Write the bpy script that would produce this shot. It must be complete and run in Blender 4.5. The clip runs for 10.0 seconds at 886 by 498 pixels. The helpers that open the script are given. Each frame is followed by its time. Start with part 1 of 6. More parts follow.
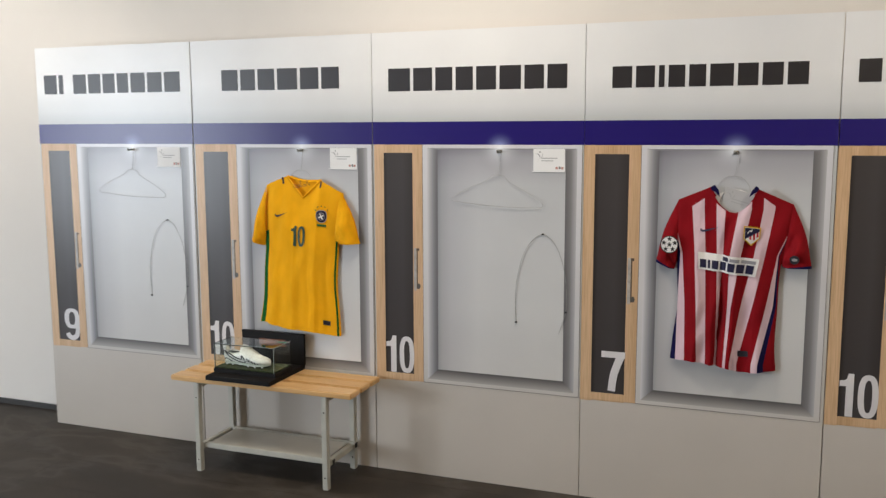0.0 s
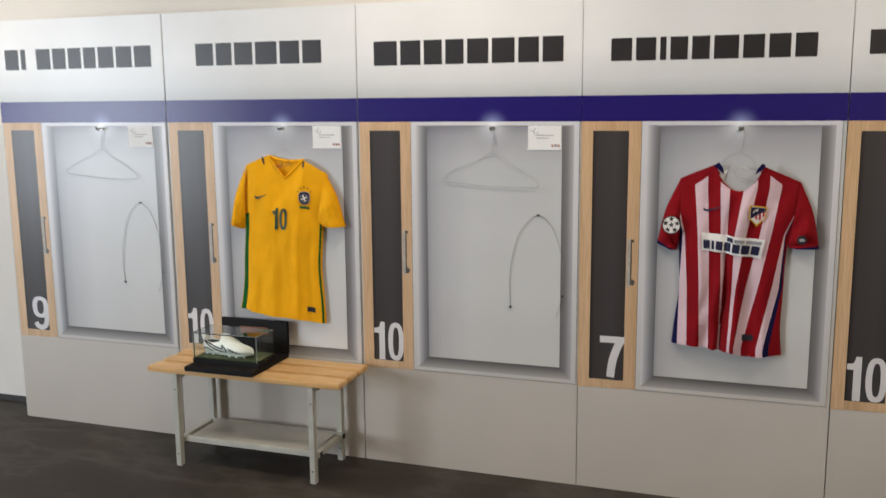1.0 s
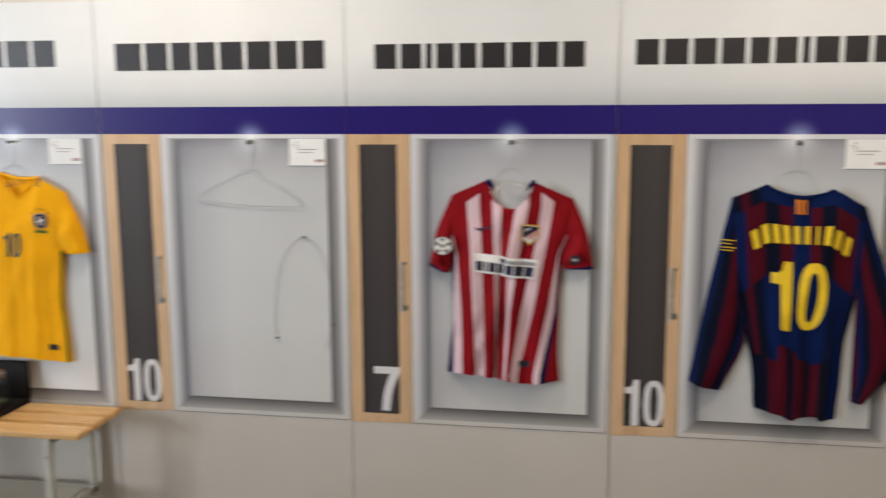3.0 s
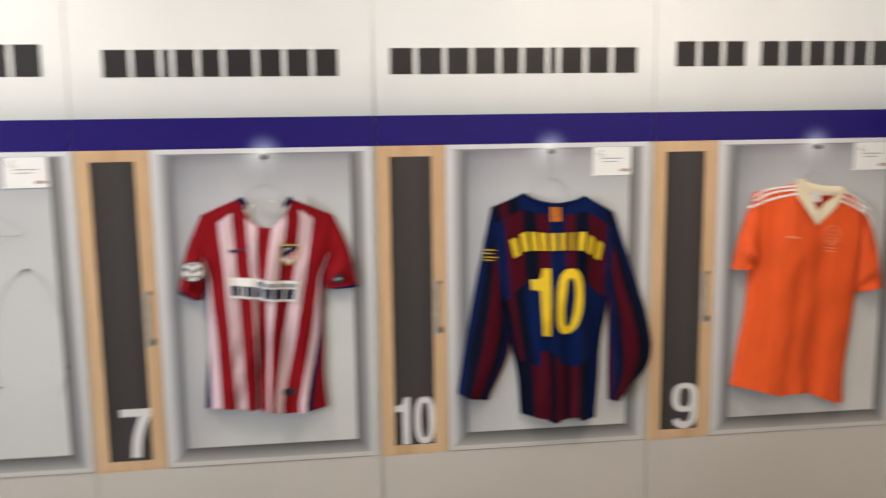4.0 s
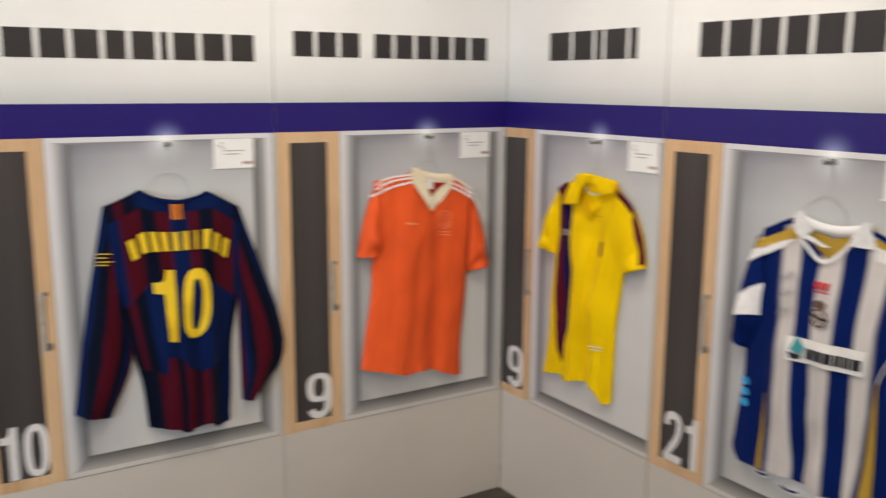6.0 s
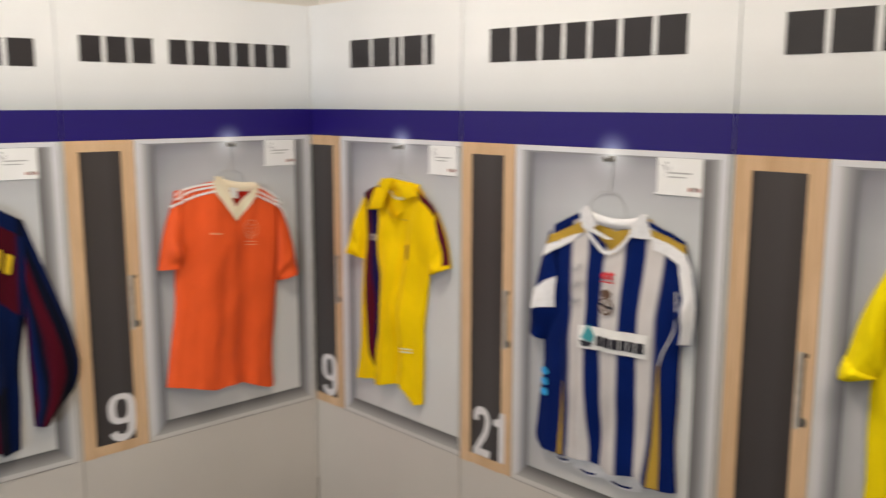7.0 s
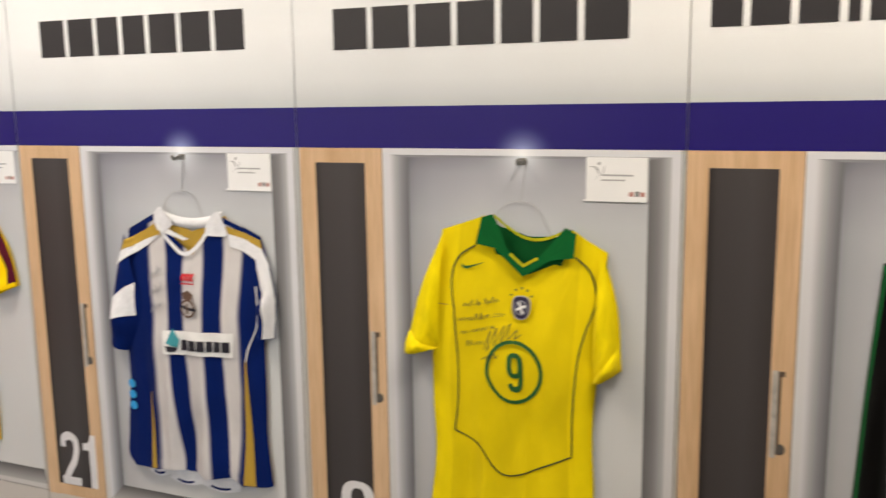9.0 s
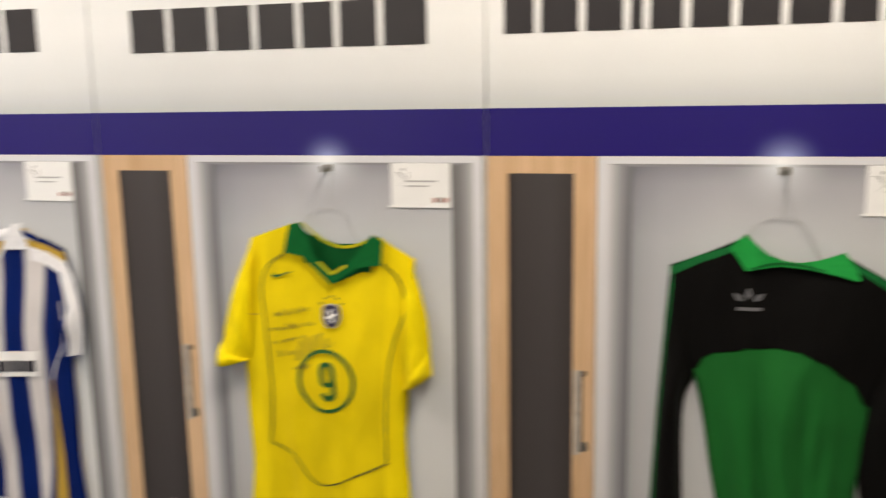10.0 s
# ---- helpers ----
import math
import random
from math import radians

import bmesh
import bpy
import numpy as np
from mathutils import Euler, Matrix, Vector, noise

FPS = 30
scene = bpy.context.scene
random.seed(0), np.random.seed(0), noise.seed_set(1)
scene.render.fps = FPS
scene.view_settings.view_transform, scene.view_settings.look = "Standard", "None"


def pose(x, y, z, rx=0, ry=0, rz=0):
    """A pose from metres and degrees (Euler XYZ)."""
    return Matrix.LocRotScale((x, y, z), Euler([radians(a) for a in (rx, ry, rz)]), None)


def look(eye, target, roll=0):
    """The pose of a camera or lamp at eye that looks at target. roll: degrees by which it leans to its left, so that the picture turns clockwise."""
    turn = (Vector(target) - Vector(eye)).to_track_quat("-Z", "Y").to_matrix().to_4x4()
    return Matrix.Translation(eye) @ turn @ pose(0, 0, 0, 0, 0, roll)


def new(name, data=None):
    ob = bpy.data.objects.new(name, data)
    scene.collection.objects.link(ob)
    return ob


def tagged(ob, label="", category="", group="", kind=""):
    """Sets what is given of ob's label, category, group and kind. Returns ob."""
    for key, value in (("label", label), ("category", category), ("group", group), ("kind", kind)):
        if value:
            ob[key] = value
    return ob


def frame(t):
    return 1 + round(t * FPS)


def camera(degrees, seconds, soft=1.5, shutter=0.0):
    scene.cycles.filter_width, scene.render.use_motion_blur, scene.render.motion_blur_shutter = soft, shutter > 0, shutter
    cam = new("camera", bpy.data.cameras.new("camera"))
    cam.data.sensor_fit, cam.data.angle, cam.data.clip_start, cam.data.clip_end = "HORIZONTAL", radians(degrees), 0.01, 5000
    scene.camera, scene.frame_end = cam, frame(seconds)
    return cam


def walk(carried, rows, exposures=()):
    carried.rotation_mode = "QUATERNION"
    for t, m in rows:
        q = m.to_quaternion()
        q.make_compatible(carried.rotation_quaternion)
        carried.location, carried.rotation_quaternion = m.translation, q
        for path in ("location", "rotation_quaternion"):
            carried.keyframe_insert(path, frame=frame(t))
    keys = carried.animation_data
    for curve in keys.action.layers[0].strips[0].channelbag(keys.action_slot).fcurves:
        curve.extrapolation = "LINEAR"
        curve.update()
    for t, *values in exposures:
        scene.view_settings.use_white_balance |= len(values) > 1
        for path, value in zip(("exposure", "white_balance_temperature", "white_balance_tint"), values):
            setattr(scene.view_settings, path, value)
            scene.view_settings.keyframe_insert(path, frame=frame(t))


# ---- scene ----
# Camera: seconds, eye, target, roll in degrees.
# The corner of the two rows of boards is the origin; one row runs along -x, the other along -y.
cam = camera(53.00, 10.0, soft=1.35, shutter=0.9)
ROWS = [
    (0, (-2.224, -3.81, 1.643), (-2.919, -1.953, 1.378), -0.2),
    (0.5, (-2.327, -3.754, 1.614), (-2.978, -1.88, 1.356), -0.3),
    (1, (-2.372, -3.669, 1.649), (-3.001, -1.797, 1.329), -0.5),
    (1.5, (-2.355, -3.584, 1.648), (-2.952, -1.705, 1.31), -0.8),
    (2, (-2.321, -3.437, 1.678), (-2.832, -1.533, 1.344), -0.8),
    (2.2, (-2.286, -3.379, 1.661), (-2.754, -1.46, 1.35), -0.6),
    (3.3, (-2.06, -3.228, 1.675), (-2.264, -1.263, 1.358), -0.4),
    (3.5, (-2.052, -3.193, 1.696), (-2.142, -1.222, 1.37), -0.6),
    (4, (-2.163, -3.091, 1.695), (-1.912, -1.13, 1.388), -0.7),
    (4.5, (-2.165, -3.022, 1.724), (-1.711, -1.103, 1.39), -0.5),
    (5, (-2.202, -2.974, 1.751), (-1.532, -1.124, 1.395), -0.0),
    (5.5, (-2.172, -2.987, 1.725), (-1.337, -1.201, 1.388), -0.2),
    (5.7, (-2.187, -2.963, 1.757), (-1.258, -1.227, 1.402), 0.1),
    (6.8, (-2.104, -3.036, 1.704), (-0.818, -1.539, 1.38), 0.0),
    (7, (-2.115, -3.037, 1.708), (-0.763, -1.6, 1.383), 0.1),
    (7.5, (-2.125, -3.061, 1.693), (-0.621, -1.782, 1.376), 0.4),
    (8, (-2.076, -3.078, 1.697), (-0.407, -2.027, 1.365), 0.4),
    (8.5, (-2.026, -3.105, 1.719), (-0.259, -2.24, 1.363), -0.4),
    (9, (-2.017, -3.151, 1.688), (-0.201, -2.378, 1.364), -0.8),
    (9.5, (-1.983, -3.218, 1.719), (-0.136, -2.533, 1.371), -1.2),
    (10, (-1.928, -3.318, 1.719), (-0.032, -2.784, 1.371), -1.0),
]
walk(cam, [(t, look(eye, target, roll)) for t, eye, target, roll in ROWS], [(0.0, -0.66), (2.1, -0.61), (3.4, -0.40), (4.4, -0.15), (5.0, -0.26), (7.2, -0.28), (8.5, -0.14), (10.0, -0.02)])

# ---- light ----
world = bpy.data.worlds.new("daylight")
scene.world = world
world.use_nodes = True
sky = world.node_tree.nodes.new("ShaderNodeTexSky")
sky.sky_type, sky.sun_disc, sky.sun_elevation, sky.sun_rotation = "NISHITA", False, radians(38), radians(250)
world.node_tree.links.new(sky.outputs[0], world.node_tree.nodes["Background"].inputs[0])
world.node_tree.nodes["Background"].inputs[1].default_value = 0.12


def area_lamp(name, m, sx, sy, watts, color):
    data = bpy.data.lights.new(name, "AREA")
    data.shape, data.size, data.size_y, data.energy, data.color = "RECTANGLE", sx, sy, watts, color
    ob = new(name, data)
    ob.matrix_world = m
    return ob


WARM, DAY = (1.0, 0.89, 0.75), (0.81, 0.90, 1.0)
CEILING = 2.95
# daylight that enters by the window in the west wall
area_lamp("window_light", look((-10.95, -6.7, 1.55), (-5.5, 0.0, 1.3)), 2.3, 2.3, 650, DAY)


# ---- materials ----
def material(name, rough=0.6, metal=0.0, coat=0.0, sheen=0.0):
    m = bpy.data.materials.new(name)
    m.use_nodes = True
    b = m.node_tree.nodes["Principled BSDF"]
    b.inputs["Roughness"].default_value, b.inputs["Metallic"].default_value = rough, metal
    b.inputs["Coat Weight"].default_value, b.inputs["Sheen Weight"].default_value = coat, sheen
    return m, m.node_tree.nodes, m.node_tree.links, b


def node(nodes, kind, **values):
    n = nodes.new(kind)
    for key, value in values.items():
        n.inputs[key].default_value = value
    return n


def calc(nodes, links, op, a, b=None, c=None):
    n = nodes.new("ShaderNodeMath")
    n.operation = op
    for i, v in enumerate((a, b, c)):
        if v is None:
            continue
        if isinstance(v, (int, float)):
            n.inputs[i].default_value = v
        else:
            links.new(v, n.inputs[i])
    return n.outputs[0]


def ramp(nodes, links, value, stops, mode="LINEAR"):
    n = nodes.new("ShaderNodeValToRGB")
    n.color_ramp.interpolation = mode
    els = n.color_ramp.elements
    while len(els) > 1:
        els.remove(els[-1])
    els[0].position, els[0].color = stops[0][0], (*stops[0][1], 1)
    for p, c in stops[1:]:
        els.new(p).color = (*c, 1)
    links.new(value, n.inputs[0])
    return n.outputs[0]


def blend(nodes, links, kind, fac, a, b):
    n = nodes.new("ShaderNodeMix")
    n.data_type, n.blend_type = "RGBA", kind
    for sock, v in ((n.inputs[0], fac), (n.inputs[6], a), (n.inputs[7], b)):
        if isinstance(v, (int, float)):
            sock.default_value = v
        elif isinstance(v, tuple):
            sock.default_value = (*v, 1)
        else:
            links.new(v, sock)
    return n.outputs[2]


def grit(nodes, links, coords, scale, detail=4.0, stretch=(1, 1, 1)):
    mp = nodes.new("ShaderNodeMapping")
    mp.inputs["Scale"].default_value = stretch
    links.new(coords, mp.inputs[0])
    n = node(nodes, "ShaderNodeTexNoise", Scale=scale, Detail=detail)
    links.new(mp.outputs[0], n.inputs["Vector"])
    return n.outputs[0]


def bump(nodes, links, shader, height, strength, distance=0.002):
    n = node(nodes, "ShaderNodeBump", Strength=strength, Distance=distance)
    links.new(height, n.inputs["Height"])
    links.new(n.outputs[0], shader.inputs["Normal"])


def coords(nodes, which="Object"):
    return nodes.new("ShaderNodeTexCoord").outputs[which]


def split(nodes, links, vector):
    n = nodes.new("ShaderNodeSeparateXYZ")
    links.new(vector, n.inputs[0])
    return n.outputs


def plain(name, color, rough=0.6, metal=0.0, vary=0.12, scale=9.0, relief=0.1, grain=180.0, coat=0.0):
    """Paint, plastic or metal: a colour with soft stains and a fine relief."""
    m, n, l, b = material(name, rough, metal, coat)
    co = coords(n)
    soft = grit(n, l, co, scale)
    fine = grit(n, l, co, grain, 2.0)
    dark = tuple(c * (1 - vary) for c in color)
    light = tuple(min(1, c * (1 + vary)) for c in color)
    l.new(ramp(n, l, soft, [(0.3, dark), (0.7, light)]), b.inputs["Base Color"])
    bump(n, l, b, fine, relief)
    return m


def printed(name, paint, rough=0.30):
    """Matt-laminated print: paint(nodes, links, x, z) gives the ink's colour in the board's metres."""
    m, n, l, b = material(name, rough)
    co = coords(n)
    x, _, z = split(n, l, co)
    ink = paint(n, l, x, z)
    stain = ramp(n, l, grit(n, l, co, 2.3), [(0.3, (0.94, 0.94, 0.94)), (0.7, (1, 1, 1))])
    l.new(blend(n, l, "MULTIPLY", 1.0, ink, stain), b.inputs["Base Color"])
    bump(n, l, b, grit(n, l, co, 3.0), 0.15, 0.01)
    b.inputs["Specular IOR Level"].default_value = 0.36
    return m


def wood(name, light, dark, axis="z", rough=0.45, scale=5.0):
    m, n, l, b = material(name, rough)
    co = coords(n)
    stretch = {"x": (0.12, 3, 3), "z": (3, 3, 0.12)}[axis]
    shift = nodes_random(n, l, co)
    grain = grit(n, l, shift, scale, 6.0, stretch)
    fine = grit(n, l, shift, scale * 14, 3.0, stretch)
    base = ramp(n, l, grain, [(0.3, dark), (0.5, tuple((a + c) / 2 for a, c in zip(dark, light))), (0.7, light)])
    lines = ramp(n, l, fine, [(0.35, (0.82, 0.78, 0.72)), (0.6, (1, 1, 1))])
    l.new(blend(n, l, "MULTIPLY", 0.8, base, lines), b.inputs["Base Color"])
    bump(n, l, b, fine, 0.12)
    return m


def nodes_random(n, l, co):
    """Shifts the grain from piece to piece."""
    r = calc(n, l, "MULTIPLY", n.new("ShaderNodeObjectInfo").outputs["Random"], 17.0)
    add = n.new("ShaderNodeVectorMath")
    add.operation = "ADD"
    l.new(co, add.inputs[0])
    l.new(r, add.inputs[1])
    return add.outputs[0]


def cloth(name, stops=None, color=None, yoke=None, rough=0.75, lower=None, warp=0.0, soft=0.0):
    """Knitted polyester. stops: upright stripes across the width; lower: other stripes below a height, yoke: (height, colour) over the top."""
    m, n, l, b = material(name, rough, sheen=0.03)
    b.inputs["Specular IOR Level"].default_value = 0.09
    uv = coords(n, "UV")
    x, y, _ = split(n, l, uv)
    if warp:
        wob = grit(n, l, uv, 2.0, 2.0)
        x = calc(n, l, "ADD", x, calc(n, l, "MULTIPLY", calc(n, l, "SUBTRACT", wob, 0.5), warp))
    def stripes_of(rows):
        if not soft:
            return ramp(n, l, x, rows, "CONSTANT")
        mild = [rows[0]]
        for (_, old), (at, ink_) in zip(rows, rows[1:]):
            mild += [(at - soft, old), (at + soft, ink_)]
        return ramp(n, l, x, mild)

    ink = stripes_of(stops) if stops else None
    if color:
        ink = n.new("ShaderNodeRGB").outputs[0]
        ink.default_value = (*color, 1)
    if lower:
        height, other = lower
        edge = calc(n, l, "ADD", y, calc(n, l, "MULTIPLY", calc(n, l, "SUBTRACT", grit(n, l, uv, 3.5, 2.0), 0.5), 0.45))
        ink = blend(n, l, "MIX", calc(n, l, "GREATER_THAN", edge, height), ink, stripes_of(other))
    if yoke:
        height, arch, top, peak, power = yoke
        bow = calc(n, l, "MULTIPLY", calc(n, l, "POWER", calc(n, l, "ABSOLUTE", calc(n, l, "MULTIPLY", calc(n, l, "SUBTRACT", x, peak), 2.0)), power), arch)
        ink = blend(n, l, "MIX", calc(n, l, "LESS_THAN", y, calc(n, l, "ADD", bow, height)), ink, top)
    tone = ramp(n, l, grit(n, l, uv, 5.0), [(0.3, (0.86, 0.86, 0.86)), (0.7, (1, 1, 1))])
    l.new(blend(n, l, "MULTIPLY", 1.0, ink, tone), b.inputs["Base Color"])
    co = coords(n)
    weave = calc(n, l, "MULTIPLY", grit(n, l, co, 900, 2.0), 0.05)
    crease = calc(n, l, "ADD", grit(n, l, co, 9.0, 3.0, (1, 1, 0.45)), calc(n, l, "MULTIPLY", grit(n, l, co, 24.0, 2.0, (1, 1, 0.4)), 0.3))
    bump(n, l, b, calc(n, l, "ADD", crease, weave), 0.5, 0.009)
    return m


def srgb(r, g, b):
    return tuple((c / 255 / 12.92) if c < 11 else ((c / 255 + 0.055) / 1.055) ** 2.4 for c in (r, g, b))


# prints of the boards: ink on a flat sheet, but for the board's lower tint
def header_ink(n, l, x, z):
    # lower stops hold the dim warm light near the floor as beige
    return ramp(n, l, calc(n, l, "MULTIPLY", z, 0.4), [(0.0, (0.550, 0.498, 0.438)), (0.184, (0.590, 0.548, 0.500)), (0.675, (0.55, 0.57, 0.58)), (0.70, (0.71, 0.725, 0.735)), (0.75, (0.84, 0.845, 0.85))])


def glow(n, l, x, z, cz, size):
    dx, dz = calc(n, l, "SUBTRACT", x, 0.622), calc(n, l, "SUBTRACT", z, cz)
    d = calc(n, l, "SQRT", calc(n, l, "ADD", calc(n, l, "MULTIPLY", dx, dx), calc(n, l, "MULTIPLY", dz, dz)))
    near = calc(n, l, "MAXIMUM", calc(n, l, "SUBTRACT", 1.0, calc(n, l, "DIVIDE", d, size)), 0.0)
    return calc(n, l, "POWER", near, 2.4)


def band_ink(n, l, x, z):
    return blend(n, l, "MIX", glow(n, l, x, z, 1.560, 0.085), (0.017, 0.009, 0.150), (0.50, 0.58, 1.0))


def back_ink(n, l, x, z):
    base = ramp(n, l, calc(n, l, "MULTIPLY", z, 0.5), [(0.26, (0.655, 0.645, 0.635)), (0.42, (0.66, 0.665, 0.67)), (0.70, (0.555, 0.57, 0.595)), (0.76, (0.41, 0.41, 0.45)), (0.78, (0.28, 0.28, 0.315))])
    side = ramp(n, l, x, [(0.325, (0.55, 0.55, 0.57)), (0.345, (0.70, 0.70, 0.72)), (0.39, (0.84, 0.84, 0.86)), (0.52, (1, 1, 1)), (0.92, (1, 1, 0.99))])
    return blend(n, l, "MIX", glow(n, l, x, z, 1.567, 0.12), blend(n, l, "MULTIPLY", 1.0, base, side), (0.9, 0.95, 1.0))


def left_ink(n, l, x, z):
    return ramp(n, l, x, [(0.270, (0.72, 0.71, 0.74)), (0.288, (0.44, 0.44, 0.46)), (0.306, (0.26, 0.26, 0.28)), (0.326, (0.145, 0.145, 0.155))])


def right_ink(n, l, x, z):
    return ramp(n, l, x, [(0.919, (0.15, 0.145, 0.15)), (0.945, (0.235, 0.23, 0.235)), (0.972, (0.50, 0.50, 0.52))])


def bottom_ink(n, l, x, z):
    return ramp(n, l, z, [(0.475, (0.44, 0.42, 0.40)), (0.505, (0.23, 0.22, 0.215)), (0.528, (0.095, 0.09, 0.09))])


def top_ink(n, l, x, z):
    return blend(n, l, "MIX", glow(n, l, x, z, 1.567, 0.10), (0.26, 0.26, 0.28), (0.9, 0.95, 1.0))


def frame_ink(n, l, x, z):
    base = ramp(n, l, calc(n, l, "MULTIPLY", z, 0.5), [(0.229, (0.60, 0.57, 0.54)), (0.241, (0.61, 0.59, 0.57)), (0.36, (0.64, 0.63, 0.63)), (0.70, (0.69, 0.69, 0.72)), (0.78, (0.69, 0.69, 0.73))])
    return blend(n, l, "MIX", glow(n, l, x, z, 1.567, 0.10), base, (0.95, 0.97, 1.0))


def glass_ink(n, l, x, z):
    return ramp(n, l, x, [(0.056, (0.026, 0.021, 0.020)), (0.075, (0.056, 0.049, 0.049)), (0.15, (0.064, 0.058, 0.059)), (0.2, (0.048, 0.041, 0.041))])


M = dict(
    board=printed("board_print_and_light", header_ink), band=printed("band_print", band_ink), back=printed("niche_back_print", back_ink),
    left=printed("niche_left_print", left_ink), right=printed("niche_right_print", right_ink), bottom=printed("niche_bottom_print", bottom_ink),
    top=printed("niche_top_print", top_ink), frame=printed("niche_frame_print", frame_ink), glass=printed("door_glass_print", glass_ink),
    wood=wood("door_wood_print", (0.72, 0.50, 0.31), (0.58, 0.375, 0.21), rough=0.4),
    ink=plain("lettering_ink", (0.022, 0.019, 0.021), 0.4, vary=0.1), digit=plain("digit_ink", (0.71, 0.69, 0.70), 0.4, vary=0.05),
    steel=plain("handle_print", (0.42, 0.40, 0.37), 0.4, vary=0.2, scale=60), shade=plain("handle_shadow_print", (0.11, 0.075, 0.05), 0.45),
    knob=plain("lock_print", (0.10, 0.09, 0.08), 0.4),
    wall=plain("wall_paint", (0.80, 0.757, 0.705), 0.85, vary=0.03, scale=1.5, relief=0.25),
    ceiling=plain("ceiling_paint", (0.82, 0.80, 0.76), 0.9, vary=0.03, scale=1.2, relief=0.2),
    room=plain("room_paint", (0.44, 0.41, 0.37), 0.85, vary=0.05, scale=1.5, relief=0.25),
    near_black=plain("near_black_paint", (0.035, 0.032, 0.03), 0.6),
    metal=plain("bench_enamel", (0.50, 0.49, 0.43), 0.42, vary=0.08, scale=14), black=plain("black_board", (0.007, 0.006, 0.006), 0.65, vary=0.3),
    sheet_steel=plain("sheet_steel", (0.50, 0.48, 0.42), 0.30, vary=0.08, scale=6), plug=plain("black_plug", (0.012, 0.012, 0.012), 0.5), slat=wood("bench_slat", (0.84, 0.56, 0.27), (0.66, 0.39, 0.15), "x", 0.35),
    grey_card=plain("grey_card_paper", (0.50, 0.50, 0.51), 0.5, vary=0.06),
    line=plain("frame_line_print", (0.21, 0.19, 0.17), 0.4),
    card=plain("card_paper", (0.84, 0.84, 0.84), 0.6, vary=0.03), print_grey=plain("card_ink_grey", (0.42, 0.42, 0.43), 0.6),
    print_dark=plain("card_ink_dark", (0.16, 0.16, 0.16), 0.6), print_red=plain("card_ink_red", (0.45, 0.20, 0.17), 0.6),
    wire=plain("hanger_plastic", (0.44, 0.44, 0.45), 0.25), cable=plain("cable_steel", (0.30, 0.30, 0.29), 0.4, 0.3), hook=plain("hook_metal", (0.30, 0.29, 0.26), 0.35, 0.8),
)

# ---- builders ----
def mesh_of(name, bm, mat, smooth=False):
    me = bpy.data.meshes.new(name)
    bm.to_mesh(me)
    bm.free()
    for m in mat if isinstance(mat, (list, tuple)) else (mat,):
        me.materials.append(m)
    if smooth:
        for p in me.polygons:
            p.use_smooth = True
    return me


def thing(name, label, category, m=None, group="", kind=""):
    ob = new(name)
    ob.empty_display_size = 0.1
    if m is not None:
        ob.matrix_world = m
    return tagged(ob, label, category, group, kind)


def part(name, bm, mat, parent, label="", smooth=False):
    ob = new(name, bm if isinstance(bm, bpy.types.Mesh) else mesh_of(name, bm, mat, smooth))
    ob.parent = parent
    return tagged(ob, label) if label else ob


def box(bm, x0, x1, y0, y1, z0, z1, bevel=0.0):
    """A box, its edges rounded by bevel."""
    made = bmesh.ops.create_cube(bm, size=1)["verts"]
    for v in made:
        v.co = Vector((x0 + (v.co.x + 0.5) * (x1 - x0), y0 + (v.co.y + 0.5) * (y1 - y0), z0 + (v.co.z + 0.5) * (z1 - z0)))
    if bevel:
        edges = {e for v in made for e in v.link_edges}
        bmesh.ops.bevel(bm, geom=list(edges), offset=bevel, segments=2, affect="EDGES")
    return bm


def boxed(*args, **kw):
    return box(bmesh.new(), *args, **kw)


def sheet(corners, lift):
    """A flat piece of print with a thin edge, lifted from the board's face at y = 0. corners: (x, z), anticlockwise from the front."""
    bm = bmesh.new()
    front = [bm.verts.new((x, -lift, z)) for x, z in corners]
    foot = [bm.verts.new((x, 0, z)) for x, z in corners]
    bm.faces.new(front)
    for i in range(len(corners)):
        j = (i + 1) % len(corners)
        bm.faces.new((front[i], foot[i], foot[j], front[j]))
    bmesh.ops.recalc_face_normals(bm, faces=bm.faces)
    return bm


def rect(x0, x1, z0, z1):
    return [(x0, z0), (x1, z0), (x1, z1), (x0, z1)]


def tube(points, radius, sides=8, closed=False):
    """A round rod along points."""
    bm = bmesh.new()
    pts = [Vector(p) for p in points]
    rings = []
    for i, p in enumerate(pts):
        a = pts[i - 1] if i else (pts[-1] if closed else p)
        b = pts[(i + 1) % len(pts)] if (closed or i < len(pts) - 1) else p
        d = (b - a).normalized()
        side = d.cross(Vector((0, 1, 0)))
        if side.length < 0.1:
            side = d.cross(Vector((1, 0, 0)))
        side.normalize()
        up = side.cross(d)
        rings.append([bm.verts.new(p + radius * (math.cos(k * math.tau / sides) * side + math.sin(k * math.tau / sides) * up)) for k in range(sides)])
    for i in range(len(rings) if closed else len(rings) - 1):
        a, b = rings[i], rings[(i + 1) % len(rings)]
        for k in range(sides):
            bm.faces.new((a[k], a[(k + 1) % sides], b[(k + 1) % sides], b[k]))
    if not closed:
        bm.faces.new(list(reversed(rings[0])))
        bm.faces.new(rings[-1])
    bmesh.ops.recalc_face_normals(bm, faces=bm.faces)
    return bm


